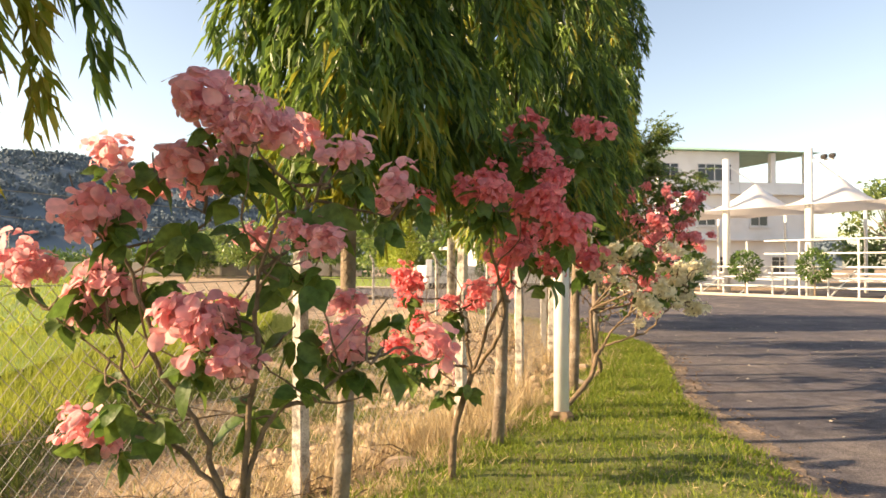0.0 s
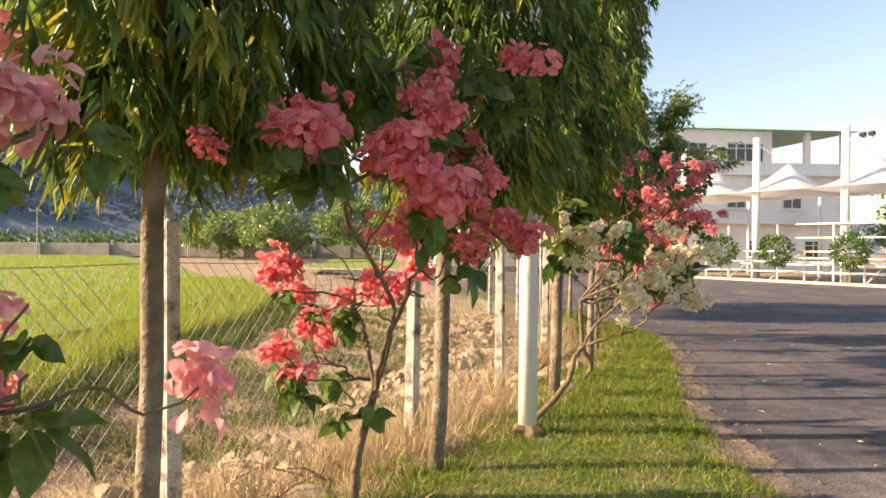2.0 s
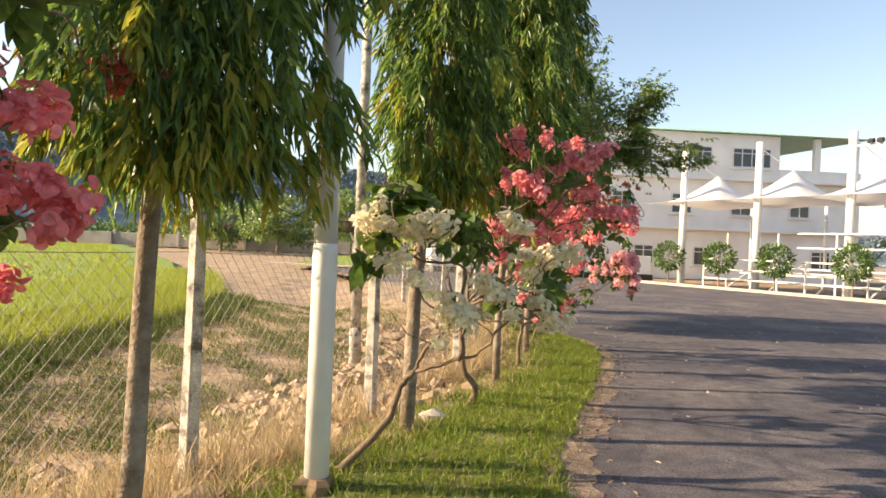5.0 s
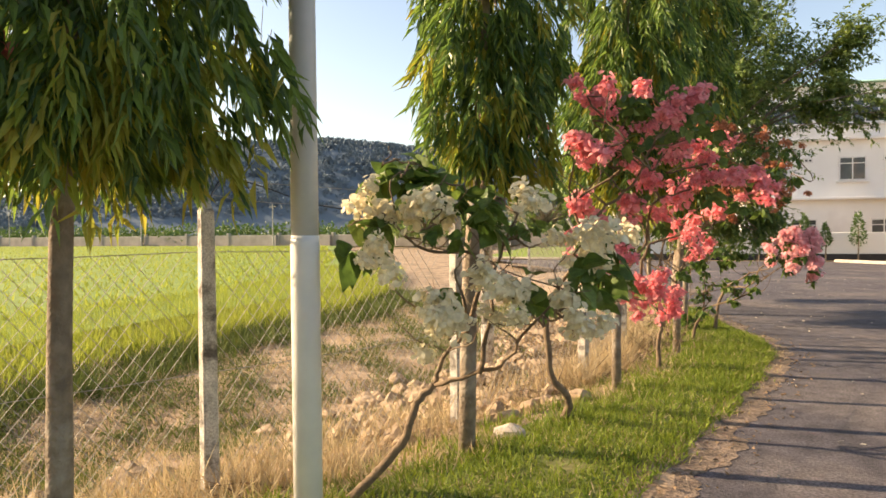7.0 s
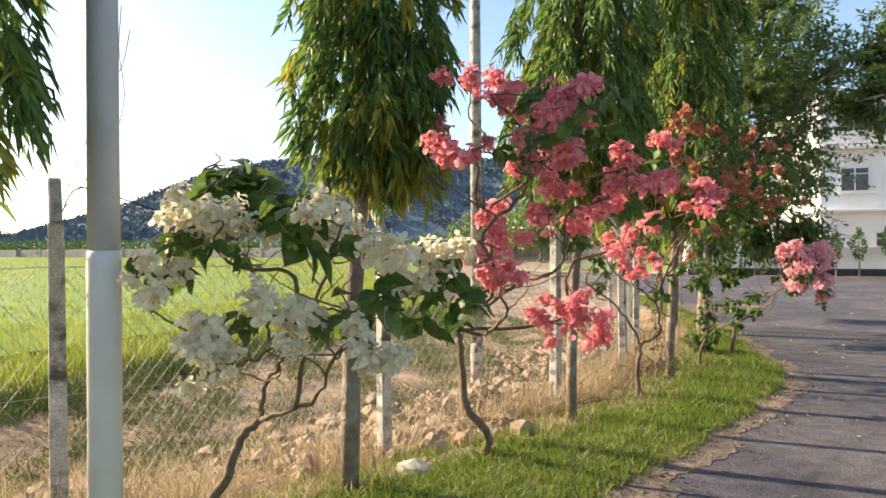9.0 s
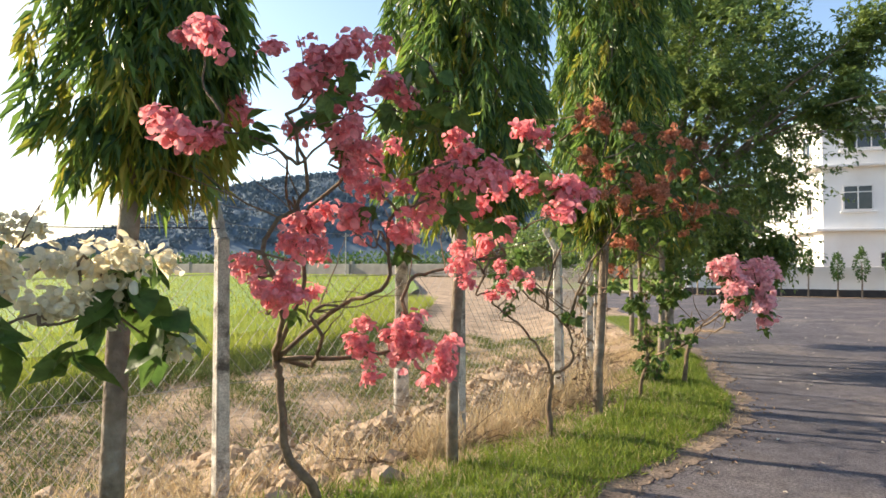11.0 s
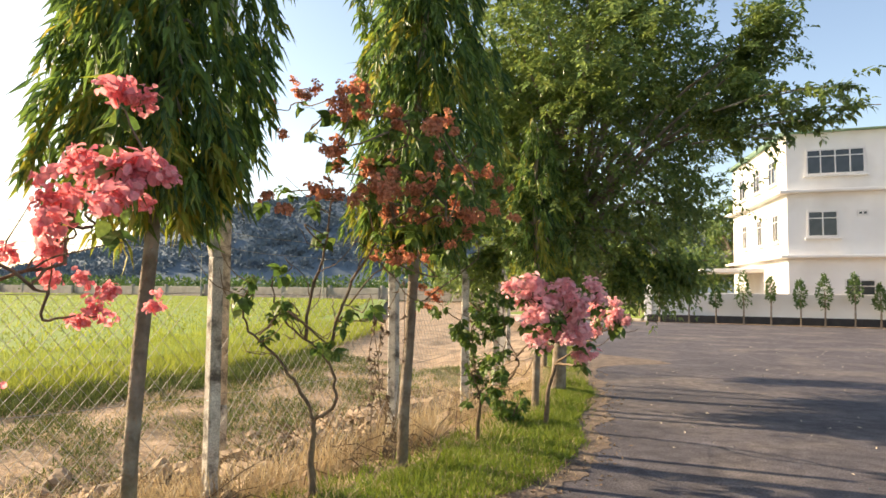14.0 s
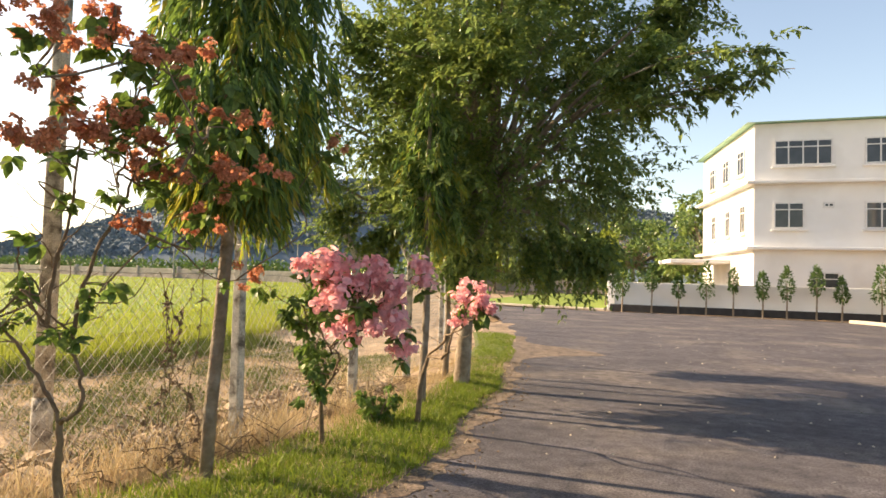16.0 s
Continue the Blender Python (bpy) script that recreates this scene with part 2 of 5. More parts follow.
def blades(shape, base, way, side, length, width, curl=0.25, fold=0.15, wide_at=0.45):
    """Leaves, petals or blades: five points each, folded along the midrib and curling down."""
    base, way, side = np.asarray(base, float), unit(np.asarray(way, float)), np.asarray(side, float)
    n = len(base)
    side = unit(np.cross(way, np.cross(side, way) + 1e-6))
    up = np.cross(side, way)
    length, width = np.broadcast_to(length, (n,))[:, None], np.broadcast_to(width, (n,))[:, None]
    mid = base + way * length * wide_at
    tip = base + way * length - up * length * curl
    V = np.stack([base, mid - side * width / 2 + up * width * fold, mid, mid + side * width / 2 + up * width * fold, tip], 1).reshape(-1, 3)
    i = np.arange(n)[:, None] * 5
    T = np.concatenate([i + np.array([[0, 2, 1]]), i + np.array([[0, 3, 2]]), i + np.array([[1, 2, 4]]), i + np.array([[2, 3, 4]])])
    shape.add(V, T)
    return shape


def ball_points(n, inner=0.0):
    d = unit(rng.normal(size=(n, 3)))
    return d * (inner ** 3 + (1 - inner ** 3) * rng.random((n, 1))) ** (1 / 3), d


def petals(shape, base, way, face, length, width, cup=0.16, pointed=False):
    """Broad petals or leaves: five ribs across a midline, cupped, wavy at the rim, with a round or drawn-out tip."""
    way, face = unit(np.asarray(way, float)), np.asarray(face, float)
    n = len(base)
    side = unit(np.cross(way, face))
    up = np.cross(side, way)
    L, W = np.broadcast_to(length, (n,))[:, None], np.broadcast_to(width, (n,))[:, None]
    cup = np.broadcast_to(cup, (n, 1))
    if pointed:
        along, half = (0.0, 0.10, 0.28, 0.50, 0.72, 0.88, 1.0), (0.02, 0.26, 0.47, 0.50, 0.34, 0.14, 0.0)
    else:
        along, half = (0.0, 0.12, 0.34, 0.58, 0.80, 0.95, 1.0), (0.05, 0.24, 0.43, 0.50, 0.42, 0.22, 0.0)
    wave = rng.uniform(0, 6.28, (n, 1))
    rows = []
    for a, h in zip(along, half):
        mid = base + way * L * a - up * L * (0.30 * a * a if pointed else 0.22 * a * a - 0.1 * a)
        rim = up * (W * h * cup * 1.5 + W * 0.05 * np.sin(wave + a * 9))
        rim2 = up * (W * h * cup * 1.5 + W * 0.05 * np.cos(wave + a * 8))
        rows += [mid - side * W * h + rim, mid, mid + side * W * h + rim2]
    V = np.stack(rows, 1).reshape(-1, 3)
    k = len(along)
    one = []
    for r_ in range(k - 1):
        for c_ in (0, 1):
            q = r_ * 3 + c_
            one += [(q, q + 1, q + 4), (q, q + 4, q + 3)]
    T = (np.arange(n)[:, None, None] * (3 * k) + np.array(one)[None]).reshape(-1, 3)
    shape.add(V, T)
    return shape


# ---- plan: edge of the road, fence line, edge of the crop, as x over y ----
EDGE = np.array([(-60, 4.5), (6, 4.55), (8.6, 4.55), (10.2, 4.85), (12.4, 5.28), (14.1, 5.72), (15.4, 5.72), (16.7, 5.4), (18.7, 4.9), (22.3, 3.75), (26.4, 2.2), (36, -2.5), (46, -9), (70, -30)])
FENCE = np.array([(-60, -36.0), (-8, -7.5), (2.75, -1.55), (4.85, -0.4), (6.92, 0.86), (8.94, 2.03), (11.13, 2.85), (13.25, 3.57), (15.45, 3.74), (17.7, 3.4), (20, 2.8), (24, 1.3), (30, -1.6)])
CROP = np.array([(-60, -5.5), (4, -3.6), (9, -2.2), (14, -2.9), (18.5, -2.9), (24, -4.2), (32, -8), (45, -15), (90, -45)])


def edge_x(y):
    return np.interp(y, EDGE[:, 0], EDGE[:, 1])


def fence_x(y):
    return np.interp(y, FENCE[:, 0], FENCE[:, 1])


def crop_x(y):
    return np.interp(y, CROP[:, 0], CROP[:, 1])


def rough(x, y, s=1.0):
    return (np.sin(x * 1.9 * s + 1.3 * np.sin(y * 1.3 * s)) * np.cos(y * 2.3 * s + np.sin(x * 0.9 * s)) + 0.5 * np.sin(x * 5.1 * s + y * 3.7 * s)) / 1.5


def ground_z(x, y):
    """Road level, the verge, the bank that falls to the ditch behind the fence, and the field."""
    x, y = np.asarray(x, float), np.asarray(y, float)
    d = x - fence_x(y)                       # positive on the road side of the fence
    z = np.interp(d, [-7, -4.2, -2.4, -1.2, 0.0, 0.7, 1.4], [-0.30, -0.34, -0.50, -0.34, -0.15, -0.05, 0.0])
    near = np.clip(1 - np.abs(d + 1.0) / 3.2, 0, 1)
    z = z + near * 0.05 * rough(x, y, 1.6) + near * 0.03 * rough(x, y, 4.0)
    dug = np.interp(y, [11.0, 12.6, 18.5, 21], [0, 1, 1, 0]) * np.interp(d, [-2.6, -2.0, -0.6, -0.1], [0, 1, 1, 0])
    z = z + dug * (0.10 * np.clip(rough(x + 0.4 * y, y * 0.8, 2.1), -0.4, 1) + 0.05 * rough(y, x, 5.2))
    inside = np.interp(edge_x(y) - x, [-0.45, 0.45], [-0.04, 0.04])
    z = z + np.where(inside > 0, inside * (d > 0.6), inside) + 0.006 * (d > 0.6) * rough(x, y, 2.0)
    return z


xs = np.concatenate([[-1600, -700, -320, -160, -90, -55, -36, -24, -16, -12, -10], np.arange(-8.5, 8.6, 0.15), [10, 14, 20, 30, 45, 70, 110, 180, 340, 700, 1600]])
ys = np.concatenate([[-1600, -700, -320, -150, -70, -35, -18, -9, -4, -1, 0.5], np.arange(1.5, 27, 0.15), [28, 30, 33, 37, 42, 48, 55, 65, 80, 100, 140, 200, 320, 700, 1600]])
gx, gy = np.meshgrid(xs, ys)
gz = ground_z(gx, gy)
nx, ny = len(xs), len(ys)
idx = (np.arange(ny - 1)[:, None] * nx + np.arange(nx - 1)[None]).ravel()
sheet = Shape()
sheet.add(np.stack([gx, gy, gz], -1).reshape(-1, 3), np.concatenate([np.stack([idx, idx + 1, idx + nx + 1], 1), np.stack([idx, idx + nx + 1, idx + nx], 1)]))
ground = tagged(part("ground", sheet, "soil", smooth=True), "dry brown soil and dead grass beside the road", "ground", kind="structure")


def strip(name, mat, left, right, ya, yb, z, label, category, steps=160, across=2, lift=None):
    s = Shape()
    y = np.linspace(ya, yb, steps)
    f = np.linspace(0, 1, across)
    X = left(y)[:, None] * (1 - f) + right(y)[:, None] * f
    Y = np.broadcast_to(y[:, None], X.shape)
    Z = z + (lift(X, Y) if lift else 0 * X)
    i = (np.arange(steps - 1)[:, None] * across + np.arange(across - 1)[None]).ravel()
    s.add(np.stack([X, Y, Z], -1).reshape(-1, 3), np.concatenate([np.stack([i, i + 1, i + across + 1], 1), np.stack([i, i + across + 1, i + across], 1)]))
    return tagged(part(name, s, mat, smooth=True), label, category, kind="structure")


def ragged(y):
    return edge_x(y) + 0.05 * np.sin(y * 1.7) + 0.03 * np.sin(y * 4.3 + 1) + 0.012 * np.sin(y * 11.0)


road = strip("road", "asphalt", lambda y: ragged(y), lambda y: np.full_like(y, 60.0), -60, 44.2, 0.0, "grey asphalt road with cracks and dust", "road", steps=900, across=3)
verge = strip("verge", "verge", lambda y: fence_x(y) + 0.85, lambda y: ragged(y) - 0.12, -25.0, 27, 0.008, "green grass verge between road and fence", "verge", steps=420, across=14,
              lift=lambda x, y: ground_z(x, y) + 0.004 - np.interp(ragged(y) - x, [0.12, 0.4], [0.026, 0.0]))
field = strip("field", "field", lambda y: np.full_like(y, -900.0), lambda y: crop_x(y) - 1.8, -60, 95, 0.0, "bright green rice field", "field", steps=60)
def dusty(y):
    """How far the dust reaches out on to the asphalt."""
    return 0.10 + 0.16 * np.clip(rough(y * 0.7, y * 0.3 + 2, 1.0), 0, 1) + 0.04 * np.sin(y * 9.1) * np.sin(y * 3.3) + 0.02 * np.sin(y * 31) + 1.8 * np.exp(-((y - 24.3) / 0.9) ** 2)


dust = strip("road_shoulder", "dust", lambda y: ragged(y) - 0.14, lambda y: ragged(y) + dusty(y), -25.0, 27, 0.007, "dusty leaf-strewn shoulder of the road", "shoulder", steps=1500, across=6,
             lift=lambda x, y: np.interp(x - ragged(y), [-0.14, -0.05, 0.02, 0.12], [0.006, 0.0, -0.002, -0.003]))


# ---- ashoka trees with drooping leaves ----
def ashoka_crown(height, radius, seed, tufts=430):
    """Hanging shoots of long narrow wavy leaves, tier over tier on a column; returns old and young leaves."""
    r = np.random.default_rng(seed)
    old, young = Shape(), Shape()
    k = int(tufts * 1.15)
    h = r.random(k) ** 1.15
    prof = np.interp(h, [0, 0.05, 0.16, 0.45, 0.75, 1], [0.60, 0.92, 1.0, 0.93, 0.72, 0.14]) * radius
    a = r.uniform(0, 2 * np.pi, k)
    lobes = 1 + 0.20 * np.sin(a * 3 + h * 11 + seed) + 0.13 * np.sin(a * 5 - h * 27 + seed)
    rad = prof * lobes * np.where(r.random(k) < 0.34, r.uniform(0.08, 0.5, k), np.sqrt(r.uniform(0.3, 1.0, k)))
    start = np.stack([np.cos(a) * rad, np.sin(a) * rad, h * height], 1)
    out = np.stack([np.cos(a), np.sin(a), np.zeros(k)], 1)
    hang = unit(out * r.uniform(0.05, 0.42, (k, 1)) + np.array([0, 0, -1.0]) + r.normal(0, 0.10, (k, 3)))
    span = r.uniform(0.12, 0.34, k) * np.where(r.random(k) < 0.12, 1.5, 1.0)
    fresh = r.random(k) < np.where(h < 0.06, 0.45, 0.09)        # whole shoots of young leaves
    per = 18
    for j in range(per):
        f = (j + 0.5) / per
        p = start + hang * (span * f)[:, None] + out * (0.05 * f * (1 - f))
        spin = j * 2.4 + a * 3 + r.normal(0, 0.4, k)
        sidew = np.stack([np.cos(spin), np.sin(spin), np.zeros(k)], 1)
        way = unit(hang * 0.7 + sidew * r.uniform(0.3, 1.05, (k, 1)) + out * 0.2 + np.array([0, 0, -0.3]))
        across = np.cross(way, sidew) + r.normal(0, 0.35, (k, 3))
        is_new = fresh ^ (r.random(k) < 0.05)
        for pick, shp in ((~is_new, old), (is_new, young)):
            if pick.any():
                blades(shp, p[pick], way[pick], across[pick], r.uniform(0.09, 0.19, pick.sum()), r.uniform(0.022, 0.036, pick.sum()), curl=r.uniform(0.05, 0.4), fold=0.3, wide_at=0.4)
    return old, young


def trunk_line(height, lean, seed, steps=9):
    r = np.random.default_rng(seed)
    z = np.linspace(-0.12, height, steps)
    return np.stack([lean[0] * z + 0.014 * np.sin(z * 2.6 + seed), lean[1] * z + 0.014 * np.cos(z * 2.1 + seed), z], 1)


def ashoka(x, y, base, height, radius, seed, label, girth=0.062, lean=(0.0, 0.0), tufts=430):
    t = thing("ashoka_tree", label, "tree", pose(x, y, float(ground_z(x, y))), group="row of ashoka trees")
    s = tube(Shape(), trunk_line(base + height * 0.9, lean, seed, 14), np.linspace(girth, 0.018, 14), 10, rough=0.05)
    tk = part("trunk", s, "bark", t, smooth=True)
    r = np.random.default_rng(seed + 50)
    for i in range(12):
        z = base + height * r.uniform(0.0, 0.5)
        a = r.uniform(0, 6.28)
        n = radius * r.uniform(0.5, 0.8)
        o = np.array([math.cos(a), math.sin(a), 0])
        c = np.array([lean[0] * z, lean[1] * z, z])
        part("limb", tube(Shape(), bend_line([c, c + o * n * 0.5 + (0, 0, 0.08), c + o * n + (0, 0, -0.12)], 3), [0.016] * 3 + [0.009] * 3 + [0.005], 5), "bark", t)
    old, young = ashoka_crown(height, radius, seed, tufts)
    for shp in (old, young):
        for v in shp.v:
            v[:, :2] += v[:, 2:] * np.array(lean) * 0.5 + np.array(lean) * 1.2
    at = pose(lean[0] * base, lean[1] * base, base)
    part("crown", old, "ashoka", t, "dark green hanging leaves", at)
    part("young_leaves", young, "ashoka_new", t, "yellow-green young leaves", at)
    return t


TREES = [(0.2, 3.9, 2.15, 5.4, 0.52, 11, 900, 0.06), (1.37, 5.62, 2.05, 5.8, 0.74, 12, 2000, 0.047), (2.33, 7.66, 1.98, 6.0, 0.76, 13, 1850, 0.056), (3.36, 9.97, 2.1, 6.4, 0.47, 14, 1200, 0.062),
         (4.08, 12.21, 2.05, 6.6, 0.57, 15, 1500, 0.046), (4.52, 14.41, 1.98, 6.2, 0.56, 16, 1300, 0.05), (4.50, 17.5, 2.0, 1.7, 0.32, 17, 110, 0.05), (3.7, 19.6, 1.9, 2.0, 0.4, 18, 150, 0.05), (3.0, 21.8, 1.8, 3.0, 0.5, 19, 300, 0.05)]
for x, y, base, hgt, rad, seed, tufts, girth in TREES:
    ashoka(x, y, base, hgt, rad, seed, "slim ashoka tree with drooping dark leaves on the verge", girth, (0.045, 0.024) if 7 < y < 11 else (0.03, 0.015) if y < 15 else (0, 0), tufts)


# ---- broad dark tree over the road ----
def broad_tree(name, x, y, centre, radii, leaves, mat, seed, label, leaf=(0.11, 0.045), trunk=0.12, clumps=120, group="", twigs=()):
    r = np.random.default_rng(seed)
    t = thing(name, label, "tree", pose(x, y, float(ground_z(x, y))), group=group)
    c = np.array(centre)
    wood = tube(Shape(), bend_line([(0, 0, -0.15), (0.03, 0.02, c[2] * 0.35), tuple(c * (0.6, 0.6, 0.75)), tuple(c + (0, 0, radii[2] * 0.6))], 4), np.linspace(trunk, 0.02, 13), 9, rough=0.06)
    part("trunk", wood, "bark", t, smooth=True)
    d = unit(r.normal(size=(clumps, 3)))
    d[:, 2] = np.where(d[:, 2] < -0.88, -d[:, 2], d[:, 2])
    q = c + d * np.array(radii) * (r.uniform(0.35, 1.06, (clumps, 1)) ** 0.6)
    q = np.concatenate([q, np.array(twigs).reshape(-1, 3)])
    for p in q[:: max(1, len(q) // 40)]:
        s = c * (0.4, 0.4, 0.7)
        part("limb", tube(Shape(), bend_line([s, (s + p) / 2 + r.normal(0, 0.12, 3) + (0, 0, 0.2), p], 3), np.linspace(trunk * 0.4, 0.008, 7), 5), "bark", t)
    per = leaves // len(q)
    crown = Shape()
    size = np.mean(radii) * 0.17
    for p in q:
        o, dd = ball_points(per, 0.1)
        base = p + o * np.array([1.25, 1.25, 0.7]) * size * r.uniform(0.7, 1.35)
        way = unit(dd * 0.8 + r.normal(0, 0.4, (per, 3)) + np.array([0, 0, -0.35]))
        blades(crown, base, way, r.normal(size=(per, 3)), r.uniform(0.7, 1.25, per) * leaf[0], r.uniform(0.8, 1.2, per) * leaf[1], curl=0.2, fold=0.18)
    part("crown", crown, mat, t)
    return t


def spray_tree(x, y, centre, radii, sprays, seed, label, reach=(), twig_ends=()):
    """A spreading tree whose leaves sit in pairs along drooping twigs."""
    r = np.random.default_rng(seed)
    t = thing("broad_tree", label, "tree", pose(x, y, float(ground_z(x, y))))
    c = np.array(centre)
    part("trunk", tube(Shape(), bend_line([(0, 0, -0.15), (0.05, 0.03, 1.0), tuple(c * (0.5, 0.5, 0.6)), tuple(c + (0, 0, radii[2] * 0.7))], 4), np.linspace(0.12, 0.02, 13), 9, rough=0.06), "bark", t, smooth=True)
    hubs = unit(r.normal(size=(46, 3)))
    hubs[:, 2] = np.where(hubs[:, 2] < -0.9, -hubs[:, 2], hubs[:, 2])
    hubs = c + hubs * np.array(radii) * r.uniform(0.5, 0.98, (46, 1))
    hubs = np.concatenate([hubs, np.array(reach).reshape(-1, 3)])
    for p in hubs:
        s0 = c * (0.45, 0.45, 0.62)
        part("limb", tube(Shape(), bend_line([s0, (s0 + p) / 2 + r.normal(0, 0.15, 3) + (0, 0, 0.15), p], 3), np.linspace(0.045, 0.008, 7), 5), "bark", t)
    for end in twig_ends:
        q = np.array(end)
        s1 = c + (q - c) * (0.62, 0.62, 0.75)
        part("twig", tube(Shape(), bend_line([s1, (s1 + q) / 2 + (0, 0, 0.06), q], 4), np.linspace(0.014, 0.004, 9), 5), "bark", t)
    which = r.integers(0, len(hubs), sprays)
    fill = r.random(sprays) < 0.22
    start = np.where(fill[:, None], c + ball_points(sprays, 0.2)[0] * np.array(radii) * 0.85, hubs[which] + r.normal(0, 1, (sprays, 3)) * np.array([0.34, 0.34, 0.24]))
    far = which >= 46
    start[far & ~fill] = hubs[which[far & ~fill]] + r.normal(0, 0.13, ((far & ~fill).sum(), 3))
    k0 = 0
    for end in twig_ends:
        q = np.array(end)
        s1 = c + (q - c) * (0.62, 0.62, 0.75)
        f0 = r.uniform(0.25, 0.95, 13)[:, None]
        start[k0:k0 + 13] = s1 + (q - s1) * f0 + r.normal(0, 0.05, (13, 3))
        k0 += 13
    out = unit((start - c) / np.array(radii))
    run = unit(out + r.normal(0, 0.45, (sprays, 3)) + np.array([0, 0, 0.1]))
    span = r.uniform(0.22, 0.6, sprays)
    span[:k0] = r.uniform(0.12, 0.3, k0)
    dark, light = Shape(), Shape()
    # about a third of the sprays, at random, take the sunlit leaf colour
    sunny = r.random(sprays) < 0.32
    for j in range(9):
        for side in (-1, 1):
            f = (j + 0.6) / 9
            p = start + run * (span * f)[:, None] + np.array([0, 0, -0.2]) * (span * f ** 2)[:, None]
            across = unit(np.cross(run, np.array([0, 0, 1.0])) + 1e-3) * side
            way = unit(across * 0.8 + run * 0.55 + r.normal(0, 0.5, (sprays, 3)) + np.array([0, 0, -0.1]))
            L = r.uniform(0.07, 0.125, sprays)
            for pick, shp in ((~sunny, dark), (sunny, light)):
                blades(shp, p[pick], way[pick], np.cross(way[pick], np.array([0, 0, 1.0])) + r.normal(0, 0.25, (pick.sum(), 3)), L[pick], L[pick] * 0.46, curl=0.22, fold=0.15)
    part("crown", dark, "broadleaf", t)
    part("young_leaves", light, "broad_sunlit", t, "yellow-green leaves coloured lighter as if sunlit")
    return t


spray_tree(4.25, 19.0, (0.35, 0.5, 3.9), (2.0, 2.15, 2.5), 5600, 31, "broad dense dark green tree overhanging the road",
           [(2.2, -0.5, 3.6), (2.4, -0.6, 3.8), (2.5, 0.0, 4.4), (2.7, -0.3, 4.7), (0.2, -0.3, 1.75), (0.9, 0.4, 1.8), (1.5, 0.6, 1.85), (-0.6, -0.9, 1.9), (-1.0, -1.2, 2.2), (-1.4, -1.5, 2.7), (-1.6, -1.3, 3.6), (-0.9, -1.0, 4.4), (-1.9, -1.1, 4.5)],
           [(3.9, -1.5, 3.34), (3.58, -1.32, 3.25), (3.44, -1.69, 3.54), (3.72, -0.96, 3.72), (3.2, -1.0, 3.3), (3.0, -1.4, 3.1)])


# ---- mussaenda shrubs: where each flower head stands ----
HEADS_PALE = [(1.28, 4.13, 1.96), (1.2, 4.2, 2.04), (1.4, 4.2, 1.98), (1.36, 4.8, 2.1), (1.64, 4.3, 1.92), (1.77, 4.47, 1.78), (1.57, 4.22, 1.59), (0.76, 4.43, 1.45), (0.66, 4.5, 1.4), (1.15, 4.27, 1.3), (1.06, 4.3, 1.38), (1.22, 4.3, 1.22), (0.56, 4.66, 0.92), (0.78, 4.75, 1.86), (0.87, 4.21, 1.73), (1.55, 4.52, 1.28), (1.94, 4.95, 1.2), (0.25, 4.72, 1.53), (1.1, 4.26, 1.84), (0.45, 4.95, 2.02), (1.2, 4.75, 1.62)]
HEADS_CORAL = [(2.14, 5.16, 1.84), (2.03, 5.2, 1.86), (2.44, 5.16, 1.79), (2.5, 5.2, 1.73), (2.36, 5.3, 1.84), (2.49, 5.49, 1.99), (2.45, 5.7, 2.1), (2.45, 6.19, 2.35), (1.88, 6.44, 2.29), (2.87, 6.28, 2.4), (1.67, 6.35, 1.41), (1.72, 6.55, 0.91), (1.62, 6.6, 1), (2.4, 6.06, 1.69), (2.32, 6, 1.62), (2.13, 6.35, 1.36), (2.16, 6.99, 1.3), (2.6, 6.27, 1.52), (2.8, 6.41, 1.64), (2.84, 6.42, 1.58), (2.64, 6.4, 1.65), (2.69, 6.5, 1.9), (2.59, 6.4, 2.02), (2.52, 7.3, 2.21), (1.68, 6.77, 1.27), (1.76, 6.95, 1.06), (1.97, 6.4, 2.3), (2.54, 6.4, 1.82), (2.3, 6.62, 1.42), (1.95, 6.5, 1.3), (2.42, 6.1, 1.82), (2.59, 6.4, 2.28), (2.15, 6.4, 2.24)]
HEADS_CREAM = [(4.38, 8.71, 1.15), (4.35, 9.11, 1.35), (3.74, 8.57, 1.67), (3.59, 8.38, 1.36), (3.87, 8.47, 1.11), (3.8, 8.5, 1.17), (3.85, 9.13, 1.59), (3.98, 8.58, 1.3), (4.2, 9.2, 1.53), (4.53, 8.75, 1.55), (4.33, 8.78, 1.2), (4.38, 8.8, 1.07), (3.37, 8.65, 1.44), (4.36, 9.27, 1.41), (4.14, 8.8, 1.73), (3.35, 8.8, 1.68), (3.2, 8.8, 1.7), (3.72, 8.8, 1.64), (3.56, 8.8, 1.66), (4.08, 8.75, 1.24), (4.42, 8.95, 1.45), (4.45, 9.5, 1.22), (4.42, 9.3, 1.5)]
